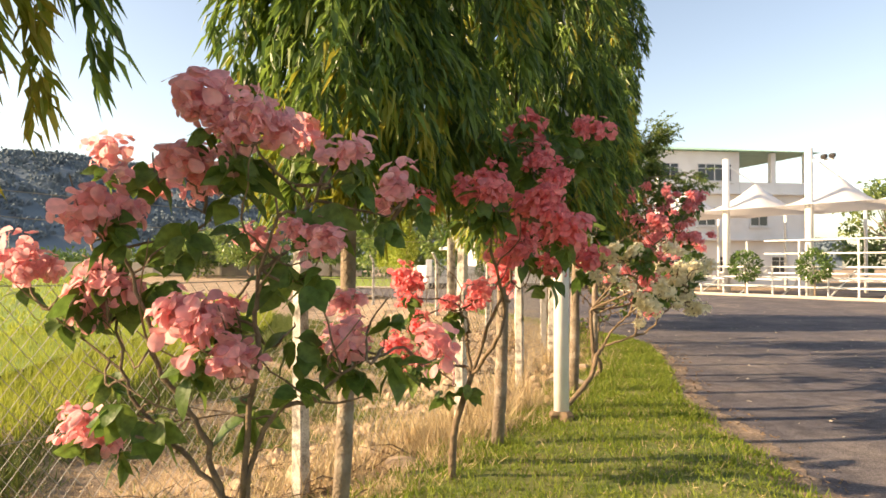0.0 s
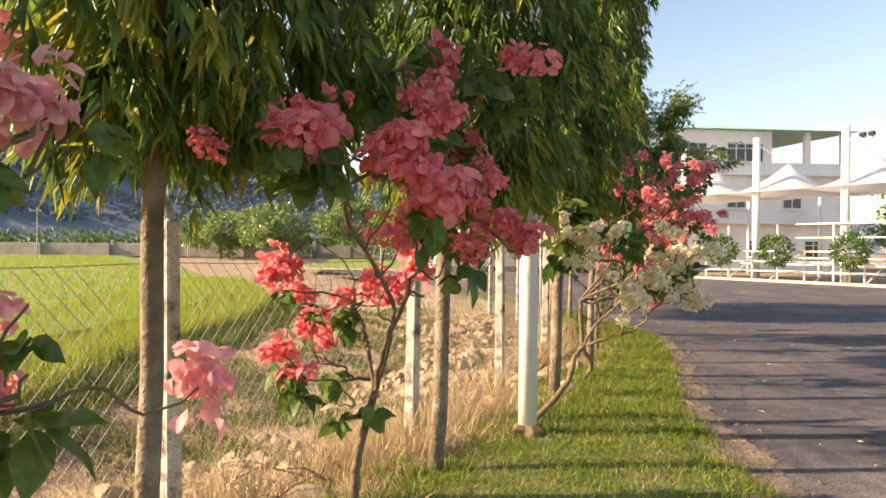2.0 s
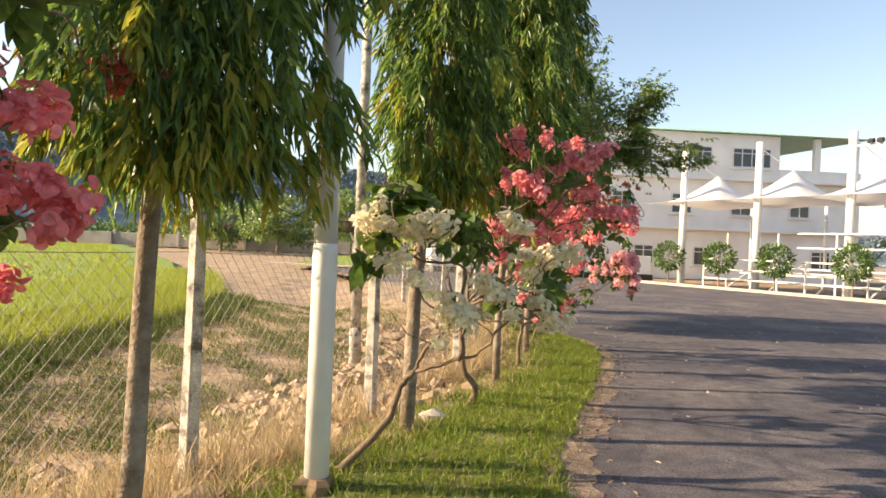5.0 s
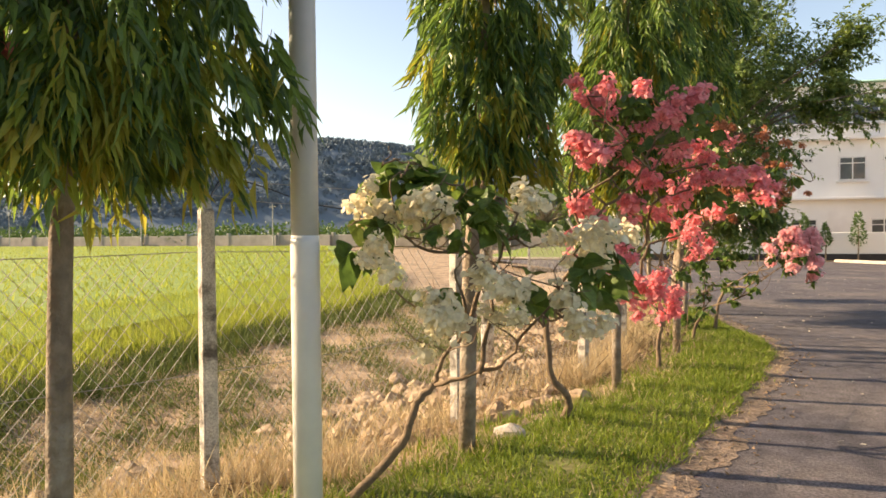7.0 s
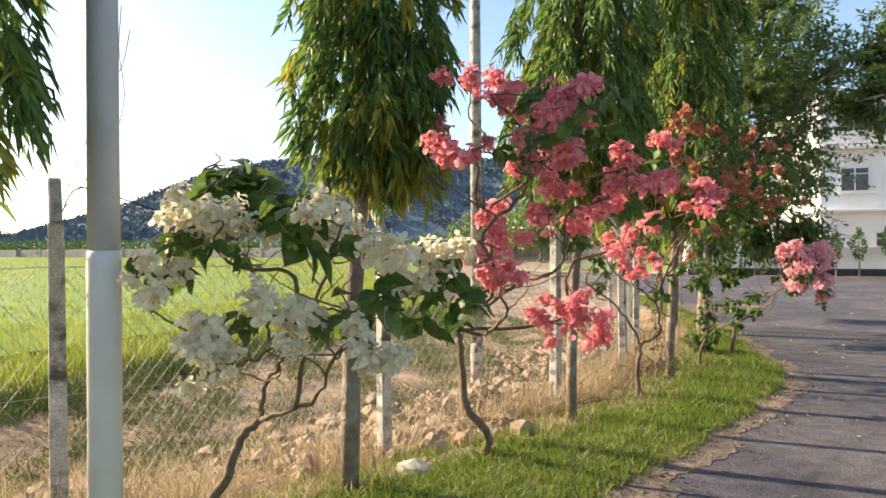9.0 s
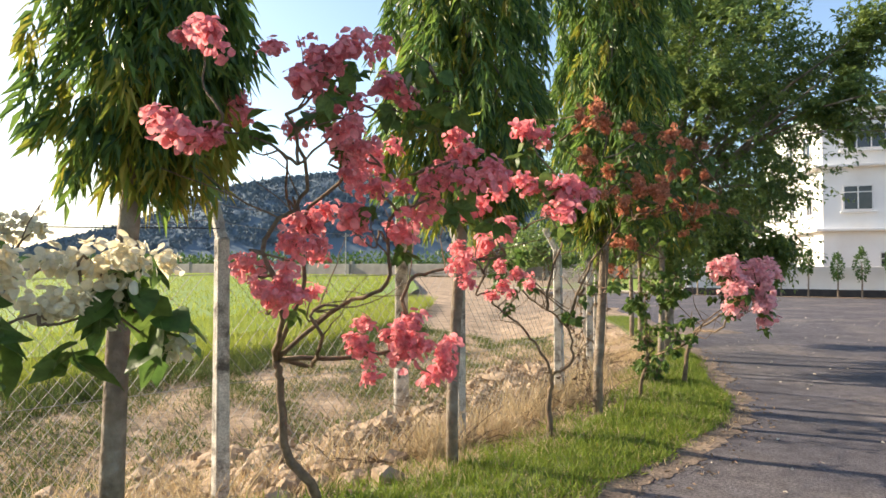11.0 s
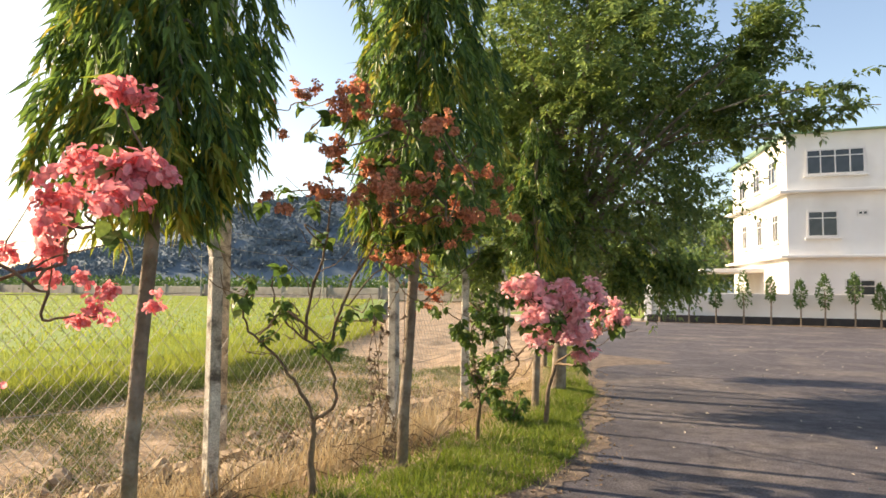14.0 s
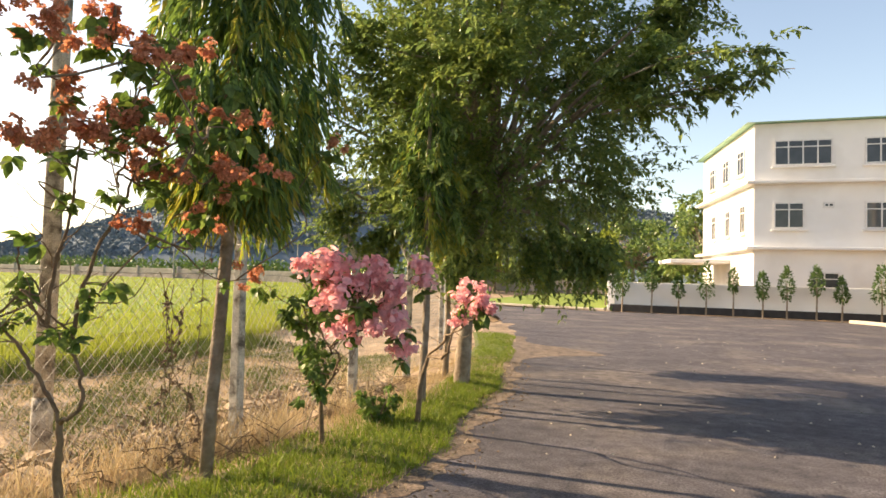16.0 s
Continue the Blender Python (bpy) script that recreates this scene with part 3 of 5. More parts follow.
HEADS_ROSE = [(4.54, 10.38, 2.15), (5.28, 11.27, 1.86), (5.24, 11.3, 1.95), (5.3, 11.2, 1.78), (4.07, 10.66, 1.75), (4.53, 10.94, 1.03), (4.81, 9.92, 2.27), (4.86, 9.98, 2.36), (4.72, 9.9, 2.2), (4.74, 10.07, 2.07), (4.85, 10.9, 2.14), (4.7, 11.38, 1.87), (4.81, 11.29, 1.59), (5.01, 11.41, 2.27), (3.79, 10.4, 2.28), (4.4, 9.67, 2.39), (4.33, 9.61, 2.03), (4.01, 10.83, 1.8), (4.29, 10.18, 1.39), (4.62, 10.75, 1.69), (4.35, 10.77, 1.07), (4.57, 10.86, 1.19), (4.63, 11.06, 0.92), (4.65, 10.55, 2.35), (5.06, 10.72, 1.93), (4.1, 11.18, 2.16), (4.77, 11.01, 1.52), (4.26, 10.34, 1.63), (4.14, 10.18, 1.52), (3.96, 10.78, 1.35), (4.86, 11.46, 1.37), (4.83, 10.6, 1.9), (4.4, 10.6, 1.7)]
MORE_ROSE = [(4.45, 10.9, 1.13), (4.52, 10.6, 1.88), (4.7, 10.75, 1.76), (4.36, 10.6, 2.1), (4.9, 10.85, 2.05), (4.18, 10.6, 2.46), (4.95, 11.2, 1.72)]
HEADS_ROSE += MORE_ROSE
HEADS_ORANGE = [(5.62, 13.45, 1.94), (5.52, 13.45, 1.96), (5.38, 13.37, 2.15), (5.6, 12.95, 2.42), (5.31, 12.85, 2.06), (5, 12.84, 2.61), (4.81, 13.09, 2.39), (4.87, 13.87, 1.73), (5.35, 13.22, 2.08), (5.51, 13.48, 2.24), (4.89, 12.8, 2.06), (5.04, 13.37, 2), (5.17, 14.86, 2.42), (5.31, 13.3, 1.93), (5.12, 13.3, 1.67), (4.86, 13.3, 2.72), (5.11, 13.3, 2.62), (4.3, 13.3, 2.88), (3.98, 13.3, 2.84), (5.42, 13.3, 2.5), (5.18, 13.2, 2.2), (4.96, 13.2, 2.25), (4.72, 14.6, 1.42)]
TIPS_SAPLING = [(4.09, 12.97, 1.47), (4.29, 13.25, 1.42), (4.65, 13.28, 1.2), (4.02, 13.3, 1.2), (4.2, 13.3, 1.72), (4.47, 13.3, 2.15), (5.73, 13.3, 2.4), (5.74, 13.3, 2.15), (5.02, 13.3, 2.42), (4.96, 13.3, 1.45), (4.73, 13.3, 1.32), (4.1, 13.3, 1.36), (3.96, 13.3, 2.2), (5.2, 13.25, 2.35), (5.45, 13.4, 2.1), (5.25, 13.1, 2.52), (4.62, 13.1, 2.6), (4.9, 13.2, 2.84), (5.3, 13.3, 2.68), (5.6, 13.4, 2.3), (5.15, 13.1, 1.9), (4.6, 13.3, 1.9), (5.4, 13.5, 1.82)]
HEADS_LILAC = [(5.8, 14.05, 1.55), (5.72, 14.1, 1.5), (6.05, 14.68, 1.53), (5.82, 14.02, 1.29), (5.87, 14.21, 1.44), (6.04, 14.4, 1.36), (6.04, 14.4, 1.16), (5.8, 14.25, 1.12), (6.03, 14.5, 1.04), (5.95, 14.25, 1.5), (6.08, 14.6, 1.44), (5.75, 14.2, 1.44), (5.95, 14.4, 1.25), (5.9, 14.3, 1.36)]
TIPS_LILAC = [(4.75, 15.11, 0.89), (4.79, 14.9, 1.3), (4.56, 14.78, 1.42), (4.85, 15, 1.1), (4.95, 14.95, 1.35), (5.05, 14.9, 0.95), (5.15, 14.8, 1.2), (4.65, 15.2, 1.15), (5.3, 14.6, 1.35), (5.4, 14.5, 1.1), (4.9, 15.2, 0.75), (5, 15.1, 1.5), (5.2, 14.8, 0.85), (5.45, 14.5, 1.5), (4.7, 15.3, 0.7), (5.6, 14.4, 1.3), (5.1, 15, 1.25), (4.8, 15.2, 1.45)]
HEADS_FAR = [(5.7, 16, 1.32), (5.86, 16, 1.21), (5.7, 16, 1.13), (5.85, 16, 1.37), (5.92, 15.9, 1.28)]
TIPS_CORAL = [(2.3, 5.9, 2.2), (2.1, 5.7, 2.3), (2.4, 6, 2.45), (2.6, 6.1, 2.3), (1.96, 6.3, 2.45), (2.75, 6.3, 2.3), (1.9, 6.6, 0.75), (2.39, 6.4, 2.27), (2.5, 6.4, 2.15)]
TIPS_ROSE = [(4.39, 10.55, 2.62), (4.88, 10.44, 2.5), (4.97, 10.67, 2.34), (4.5, 10.3, 2.5), (4.2, 10.8, 2.4), (4.75, 10.7, 2.5)]
TIPS_CREAM = [(3.29, 9, 2.05), (3.36, 9, 1.98), (3.44, 9, 1.93), (3.53, 9, 1.9), (3.64, 9, 1.88), (3.74, 9, 1.86), (3.84, 9, 1.83), (3.93, 9, 1.75), (3.48, 9.1, 2), (3.2, 8.7, 1.6), (4.1, 9.1, 1.35), (4.4, 9.48, 1.4), (4.38, 9.42, 1.58)]

LIMBS_PALE = [[(1.2, 4.46, 0.5), (1.16, 4.45, 0.73), (0.98, 4.45, 0.91), (0.83, 4.47, 1.07), (0.78, 4.45, 1.35)], [(1.17, 4.45, 0.7), (1.1, 4.42, 0.95), (0.97, 4.4, 1.15), (0.92, 4.38, 1.35), (0.86, 4.3, 1.6)],
              [(1.2, 4.46, 0.5), (1.32, 4.45, 0.95), (1.5, 4.45, 1.07), (1.65, 4.47, 1.2)], [(1.24, 4.45, 0.7), (1.3, 4.4, 1.23), (1.31, 4.35, 1.43), (1.4, 4.3, 1.7)]]
TIPS_PALE = [(1.13, 4.45, 1.43), (0.62, 4.5, 1.59), (1.75, 4.5, 1.44), (1.37, 4.45, 1.59), (0.91, 4.45, 1.07), (1.42, 4.45, 1.35), (1.05, 4.4, 1.66), (0.47, 4.6, 1.43), (0.9, 4.45, 1.96), (1.86, 4.55, 1.85), (0.82, 4.45, 1.53), (1.17, 4.4, 1.38), (1.1, 4.3, 1.76), (1.5, 4.35, 1.82), (1.28, 4.45, 1.12), (1.75, 4.5, 1.3), (0.7, 4.6, 1.2), (1.25, 4.3, 1.9)]
LIMBS_CREAM = [[(3.53, 9.05, 0.7), (3.61, 9, 0.87), (3.77, 8.95, 1.03), (3.81, 8.85, 1.14), (3.76, 8.8, 1.35)], [(3.53, 9.05, 0.7), (3.8, 9, 0.79), (3.98, 8.95, 0.87), (4.11, 8.9, 1.06), (4.32, 8.85, 1.26)],
               [(3.77, 8.95, 1.03), (3.85, 8.95, 1.4), (3.56, 8.9, 1.45), (3.35, 8.8, 1.65)], [(3.83, 8.97, 0.8), (3.88, 9, 1.12), (3.87, 9.1, 1.36), (4.05, 9.1, 1.71)]]
LIMBS_ORANGE = [[(4.42, 13.4, 0.55), (4.33, 13.35, 0.75), (4.18, 13.3, 0.96), (3.92, 13.25, 1.18), (4.01, 13.1, 1.34), (4.2, 13, 1.56)], [(4.42, 13.4, 0.55), (4.59, 13.4, 0.68), (4.6, 13.4, 0.79), (4.57, 13.35, 0.98), (4.41, 13.3, 1.12), (4.17, 13.3, 1.3), (4.08, 13.3, 1.49)],
                [(4.57, 13.35, 0.98), (4.68, 13.3, 1.25), (4.81, 13.3, 1.54), (5.03, 13.3, 1.83), (5.11, 13.3, 2.03)], [(4.41, 13.3, 1.12), (4.43, 13.3, 1.39), (4.56, 13.3, 1.76), (4.62, 13.3, 2.17)]]


def flower_head(seed, n=40, size=0.085):
    """A full hanging head of overlapping petal-like sepals."""
    r = np.random.default_rng(seed)
    s = Shape()
    d = unit(r.normal(size=(n, 3)) + np.array([0, 0, 0.15]))
    lump = np.array([1.0 + r.uniform(-0.2, 0.35), 0.85, 0.72 + r.uniform(-0.15, 0.25)])
    knots = r.normal(0, 0.42, (5, 3)) * size          # small bunches crowded into one uneven head
    base = knots[r.integers(5, size=n)] + d * lump * size * r.uniform(0.25, 0.85, (n, 1)) + np.array([0, 0, 0.02])
    tang = unit(np.cross(d, r.normal(size=(n, 3))) + np.array([0, 0, -0.9]))
    way = unit(d * r.uniform(0.25, 0.9, (n, 1)) + tang)
    petals(s, base, way, d + r.normal(0, 0.25, (n, 3)), r.uniform(0.036, 0.072, n), r.uniform(0.030, 0.056, n), cup=r.uniform(-0.25, 0.45, (n, 1)))
    return s.mesh("flower_head", True)


def leaf_spray(seed, n=9, length=0.15):
    """Broad drooping leaves round a twig's end."""
    r = np.random.default_rng(seed)
    s = Shape()
    a = np.linspace(0, 2 * np.pi * 1.6, n) + r.normal(0, 0.3, n)
    way = unit(np.stack([np.cos(a), np.sin(a), r.uniform(-1.3, 0.1, n)], 1))
    base = np.stack([np.cos(a) * 0.012, np.sin(a) * 0.012, r.uniform(-0.10, 0.03, n)], 1)
    petals(s, base, way, np.array([0, 0, 1.0]) + r.normal(0, 0.35, (n, 3)), r.uniform(0.6, 1.2, n) * length, r.uniform(0.52, 0.66, n) * length, cup=r.uniform(0.05, 0.25, (n, 1)), pointed=True)
    return s.mesh("leaf_spray", True)


SPRAYS = [leaf_spray(200 + i, 7 + i % 4) for i in range(6)]
for m in SPRAYS:
    m.materials.append(M["leaf"])
HEADS = {}


def mussaenda(label, petals, trunk, heads, seed, girth=0.03, size=1.0, leafy=1.0, tips=(), spread=0.075, more=3, leaf_size=1.0, crook=0.045, twiggy=3, limbs=(), tip_leaf=1.0):
    """A shrub: a bent trunk, crooked limbs, a branch from the nearest wood to each flower head, leaves below the heads."""
    r = np.random.default_rng(seed)
    root = np.array(trunk[0])
    t = thing("mussaenda_shrub", label, "shrub", pose(*root), group="mussaenda shrubs")
    pts = bend_line(np.array(trunk) - root, 5, 0.004)
    part("trunk", tube(Shape(), pts, np.linspace(girth, girth * 0.6, len(pts)), 8, rough=0.08), "twig", t, smooth=True)
    if petals not in HEADS:
        HEADS[petals] = [flower_head(300 + i, 58 + 6 * i) for i in range(6)]
        for m in HEADS[petals]:
            m.materials.append(M[petals])
    fork = pts[-1]
    spots = [np.array(h) - root for h in heads] + [np.array(h) - root for h in tips]
    green = {tuple(np.array(h) - root) for h in tips}
    lines = [bend_line(np.array(l) - root, 5, 0.006) for l in limbs]
    if not lines:
        P = np.array(spots)
        mains = max(2, len(spots) // 9)
        mid = P[r.choice(len(P), mains, replace=False)]
        for _ in range(8):
            near_ = np.argmin(((P[:, None] - mid[None]) ** 2).sum(-1), 1)
            mid = np.array([P[near_ == g].mean(0) if (near_ == g).any() else mid[g] for g in range(mains)])
        for end in mid:
            v = end - (0, 0, 0.12) - fork
            low = fork + v * 0.35 + np.array([v[0], v[1], 0]) * 0.15 + r.normal(0, crook, 3)
            lines.append(bend_line([fork, low, fork + v * 0.6 + r.normal(0, crook, 3), fork + v * 0.82 + r.normal(0, crook, 3), fork + v], 5, 0.006))
    for l in lines:
        part("stem", tube(Shape(), l, np.linspace(girth * 0.44, girth * 0.19, len(l)), 7, rough=0.08), "twig", t, smooth=True)
        for _ in range(twiggy):
            q = l[r.integers(len(l) // 4, len(l))]
            w = unit(r.normal(0, 1, 3) * (1, 1, 0.5) + (0, 0, 0.55)) * r.uniform(0.18, 0.5)
            bent = bend_line([q, q + w * 0.45 + r.normal(0, 0.04, 3), q + w + r.normal(0, 0.04, 3) + (0, 0, 0.05)], 4, 0.004)
            part("bare_twig", tube(Shape(), bent, np.linspace(0.005, 0.002, len(bent)), 5), "twig", t)
    wood = np.concatenate(lines)
    spots.sort(key=lambda p: float(np.linalg.norm(wood - p, axis=1).min()))
    for p in spots:
        far = np.linalg.norm(wood - p, axis=1)
        best = wood[np.argmin(far + 1.2 * np.maximum(0, wood[:, 2] - p[2] + 0.06) + 5.0 * (far < 0.08))]
        v = p - best
        n2 = best + v * 0.65 + r.normal(0, 0.035, 3) - (0, 0, 0.03)
        twig = bend_line([best, best + v * 0.3 + r.normal(0, crook * 0.8, 3), n2, p - (0, 0, 0.02)], 4, 0.004)
        part("branch", tube(Shape(), twig, np.linspace(girth * 0.22, 0.003, len(twig)), 6), "twig", t, smooth=True)
        wood = np.concatenate([wood, twig[3:-2]])
        k = r.uniform(0.8, 1.3) * size
        if tuple(p) not in green:
            for q, g in [(p, 1.0)] + [(p + r.normal(0, spread, 3) * (1, 1, 0.6), 0.72) for _ in range(r.integers(0, more))]:
                part("flower_head", HEADS[petals][r.integers(6)], None, t, at=Matrix.Translation(q) @ pose(0, 0, 0, r.uniform(-35, 35), r.uniform(-35, 35), r.uniform(0, 360)) @ Matrix.Diagonal((k * g, k * g, k * g * r.uniform(0.75, 1.1), 1)))
        full = leafy if tuple(p) in green else min(leafy, 0.55)
        under = [p - (0, 0, 0.07)] if tuple(p) in green or r.random() < 0.3 + 0.6 * full else []
        for q in under + [n2 + r.normal(0, 0.06, 3) for _ in range(r.poisson(1.1 * full))]:
            k = r.uniform(0.7, 1.2) * leaf_size * (tip_leaf if tuple(p) in green else 1.0)
            part("leaf_spray", SPRAYS[r.integers(6)], None, t, at=Matrix.Translation(q) @ pose(0, 0, 0, r.uniform(-30, 30), r.uniform(-30, 30), r.uniform(0, 360)) @ Matrix.Diagonal((k, k, k, 1)))
    return t


mussaenda("mussaenda shrub with pale pink drooping flower heads", "pink", [(1.22, 4.48, -0.12), (1.18, 4.47, 0.2), (1.2, 4.46, 0.5)], HEADS_PALE, 1, limbs=LIMBS_PALE, tips=TIPS_PALE, leafy=0.5, size=0.88, girth=0.028, more=3, leaf_size=0.66, tip_leaf=1.25, crook=0.06, twiggy=6)
mussaenda("mussaenda shrub with coral red flower heads on bare stems", "coral", [(1.97, 6.74, -0.05), (1.97, 6.74, 0.28), (2.02, 6.7, 0.54), (2.1, 6.6, 0.8)], HEADS_CORAL, 2, size=0.88, leaf_size=0.8, leafy=0.5, tips=TIPS_CORAL, more=3, tip_leaf=1.1, crook=0.06, twiggy=5)
mussaenda("mussaenda shrub with creamy white flower heads and a leaning trunk", "cream", [(2.98, 8.9, -0.04), (3.17, 8.92, 0.15), (3.37, 8.96, 0.38), (3.45, 9.0, 0.6), (3.53, 9.05, 0.7)], HEADS_CREAM, 3, limbs=LIMBS_CREAM, leafy=0.3, size=0.72, tips=TIPS_CREAM, tip_leaf=1.6, spread=0.11, more=4, leaf_size=0.8, crook=0.07, twiggy=5)
mussaenda("tall mussaenda shrub with rose pink flower heads and a crooked trunk", "rose", [(3.78, 11.0, -0.04), (3.9, 10.9, 0.2), (3.78, 10.79, 0.42), (3.75, 10.77, 0.8), (3.74, 10.74, 0.96)], HEADS_ROSE, 4, girth=0.034, size=0.80, leafy=0.2, tips=TIPS_ROSE, tip_leaf=1.05, spread=0.11, more=4, crook=0.08, leaf_size=0.72, twiggy=5)
mussaenda("forked mussaenda shrub with faded orange flower heads and sparse leaves", "orange", [(4.38, 13.44, -0.03), (4.38, 13.42, 0.3), (4.42, 13.4, 0.56)], HEADS_ORANGE, 5, limbs=LIMBS_ORANGE, girth=0.03, size=0.55, leafy=0.9, tips=TIPS_SAPLING, spread=0.13, more=7, leaf_size=0.62, crook=0.13, twiggy=7)
mussaenda("mussaenda bush with light pink flower heads and dark leaves", "lilac", [(4.66, 15.5, -0.03), (4.72, 15.42, 0.25), (4.82, 15.25, 0.5)], HEADS_LILAC, 7, leafy=5.0, size=0.86, tips=TIPS_LILAC, leaf_size=0.5, crook=0.06, twiggy=4, girth=0.024)
mussaenda("mussaenda bush with light pink flower heads beside a trunk", "lilac", [(4.95, 16.6, -0.03), (5.0, 16.55, 0.4), (5.1, 16.5, 0.7)], HEADS_FAR, 8, leafy=1.2, size=0.8, leaf_size=0.75)


def low_bush(x, y, wide, tall, seed, label):
    """A knee-high bush: several stems from one root, small leaves all the way down."""
    r = np.random.default_rng(seed)
    t = thing("low_bush", label, "bush", pose(x, y, float(ground_z(x, y))))
    for i in range(7):
        end = np.array([r.normal(0, wide * 0.4), r.normal(0, wide * 0.4), tall * r.uniform(0.6, 1.0)])
        part("stem", tube(Shape(), bend_line([(0, 0, -0.04), end * (0.3, 0.3, 0.5) + r.normal(0, 0.02, 3), end], 4), np.linspace(0.008, 0.003, 9), 5), "twig", t)
        for f in np.linspace(0.3, 1, 6):
            k = r.uniform(0.35, 0.6)
            part("leaf_spray", SPRAYS[r.integers(6)], None, t, at=Matrix.Translation(end * f + r.normal(0, 0.03, 3)) @ pose(0, 0, 0, r.uniform(-40, 40), r.uniform(-40, 40), r.uniform(0, 360)) @ Matrix.Diagonal((k, k, k, 1)))
    return t


def dry_vine(spots, seed, label):
    """Withered strands hanging in loops with shrivelled leaves."""
    r = np.random.default_rng(seed)
    t = thing("dry_vine", label, "vine", pose(*spots[0]))
    o = np.array(spots[0])
    for i in range(9):
        a, b = (np.array(spots[k]) - o + r.normal(0, 0.12, 3) * (1, 1, 0.4) for k in r.choice(len(spots), 2, replace=False))
        line = bend_line([a, (a + b) / 2 + r.normal(0, 0.08, 3) - (0, 0, 0.12), b], 6, 0.012)
        part("strand", tube(Shape(), line, 0.0035, 4), "twig", t)
        k = 16
        leaf = blades(Shape(), line[r.integers(0, len(line), k)], r.normal(0, 1, (k, 3)) - (0, 0, 0.8), r.normal(size=(k, 3)), r.uniform(0.03, 0.08, k), r.uniform(0.015, 0.035, k), 0.5, 0.4)
        part("shrivelled_leaves", leaf, "litter", t)
    return t


dry_vine([(4.46, 14.2, 0.08), (4.39, 14.2, 0.86), (4.42, 14.0, 1.39), (4.5, 14.3, 1.7), (4.3, 14.1, 0.4)], 71, "withered brown vine hanging between shrub and trunk")
low_bush(4.62, 16.4, 0.28, 0.42, 61, "low leafy green bush at the foot of a trunk")


# ---- fence of concrete posts and chain link ----
def fence_post_mesh():
    bm = bmesh.new()
    bmesh.ops.create_cube(bm, size=1, matrix=Matrix.Translation((0, 0, 0.86)) @ Matrix.Diagonal((0.11, 0.10, 2.0, 1)))
    for v in bm.verts:
        if v.co.z > 1:
            v.co.x *= 0.82
            v.co.y *= 0.82
    bmesh.ops.bevel(bm, geom=list(bm.edges), offset=0.012, segments=1, affect="EDGES")
    me = bpy.data.meshes.new("post")
    bm.to_mesh(me)
    bm.free()
    me.materials.append(M["concrete"])
    return me


def arm_mesh():
    me = box(bmesh.new(), (0.07, 0.07, 0.34), (0, 0, 0.15), 0.01)
    m = bpy.data.meshes.new("arm")
    me.to_mesh(m)
    me.free()
    m.materials.append(M["concrete"])
    return m


POST, ARM = fence_post_mesh(), arm_mesh()
fence = thing("chain_link_fence", "chain-link fence on weathered concrete posts beside the field", "fence")
for i, (y, x) in enumerate(FENCE[2:]):
    z = float(ground_z(x, y))
    turn = math.degrees(math.atan2(fence_x(y + 0.5) - fence_x(y - 0.5), 1.0))
    p = part("post", POST, None, fence, at=pose(x, y, z, rng.uniform(-1, 1), rng.uniform(-1, 1), -turn + rng.uniform(-4, 4)))
    part("arm", ARM, None, p, at=pose(0, 0, 1.83, 0, -28, 0))
for (ya, xa), (yb, xb) in zip(FENCE[2:-1], FENCE[3:]):
    a, b = np.array([xa - 0.06, ya]), np.array([xb - 0.06, yb])
    L = np.linalg.norm(b - a)
    s, top, low, step = Shape(), 1.62, 0.05, 0.095
    base = lambda u: float(ground_z(*(a + (b - a) * u / L)))
    for sign in (1, -1):
        for c in np.arange(-top, L + top, step):
            pts = []
            for hgt in np.linspace(low, top, 4):
                u = c + sign * (hgt - top / 2) * 0.8
                if 0 <= u <= L:
                    q = a + (b - a) * u / L
                    pts.append((q[0], q[1] + 0.003 * sign, -0.18 + hgt + 0.012 * math.sin(u * 3)))
            if len(pts) > 1:
                tube(s, pts, 0.0021, 3, cap=False)
    for hgt in (low, 0.85, top):
        tube(s, [(*(a + (b - a) * f), -0.18 + hgt - 0.02 * math.sin(f * math.pi)) for f in np.linspace(0, 1, 5)], 0.0028, 4)
    part("wire_mesh", s, "wire", fence, "sagging galvanised wire mesh")

for (ya, xa), (yb, xb) in zip(FENCE[2:9], FENCE[3:10]):
    for up, off in ((1.98, -0.1), (2.12, -0.17)):
        f = np.linspace(0, 1, 9)
        line = np.stack([xa + (xb - xa) * f + off, ya + (yb - ya) * f, -0.16 + up - 0.07 * np.sin(f * np.pi) + 0.01 * np.sin(f * 40)], 1)
        part("wire_strand", tube(Shape(), line, 0.0022, 4), "wire", fence, "sagging wire strand")

loop = thing("loose_wire", "thin loose wires curling above a fence post", "wire")
part("strand", tube(Shape(), bend_line([(2.0, 8.96, 1.74), (2.26, 9.11, 2.15), (2.34, 9.16, 2.43), (2.31, 9.15, 2.73), (2.32, 9.16, 3.0)], 6), 0.003, 4), "wire", loop)
part("strand", tube(Shape(), bend_line([(2.0, 8.96, 1.76), (2.16, 9.06, 2.24), (2.25, 9.12, 2.48), (2.33, 9.16, 2.65), (2.37, 9.18, 2.85)], 6), 0.003, 4), "wire", loop)
part("strand", tube(Shape(), bend_line([(2.02, 8.96, 1.74), (2.12, 9.0, 1.9), (2.3, 9.1, 1.86), (2.6, 9.6, 1.72), (2.85, 11.1, 1.76)], 8), 0.004, 4), "kerbdark", loop, "dark sagging cable")

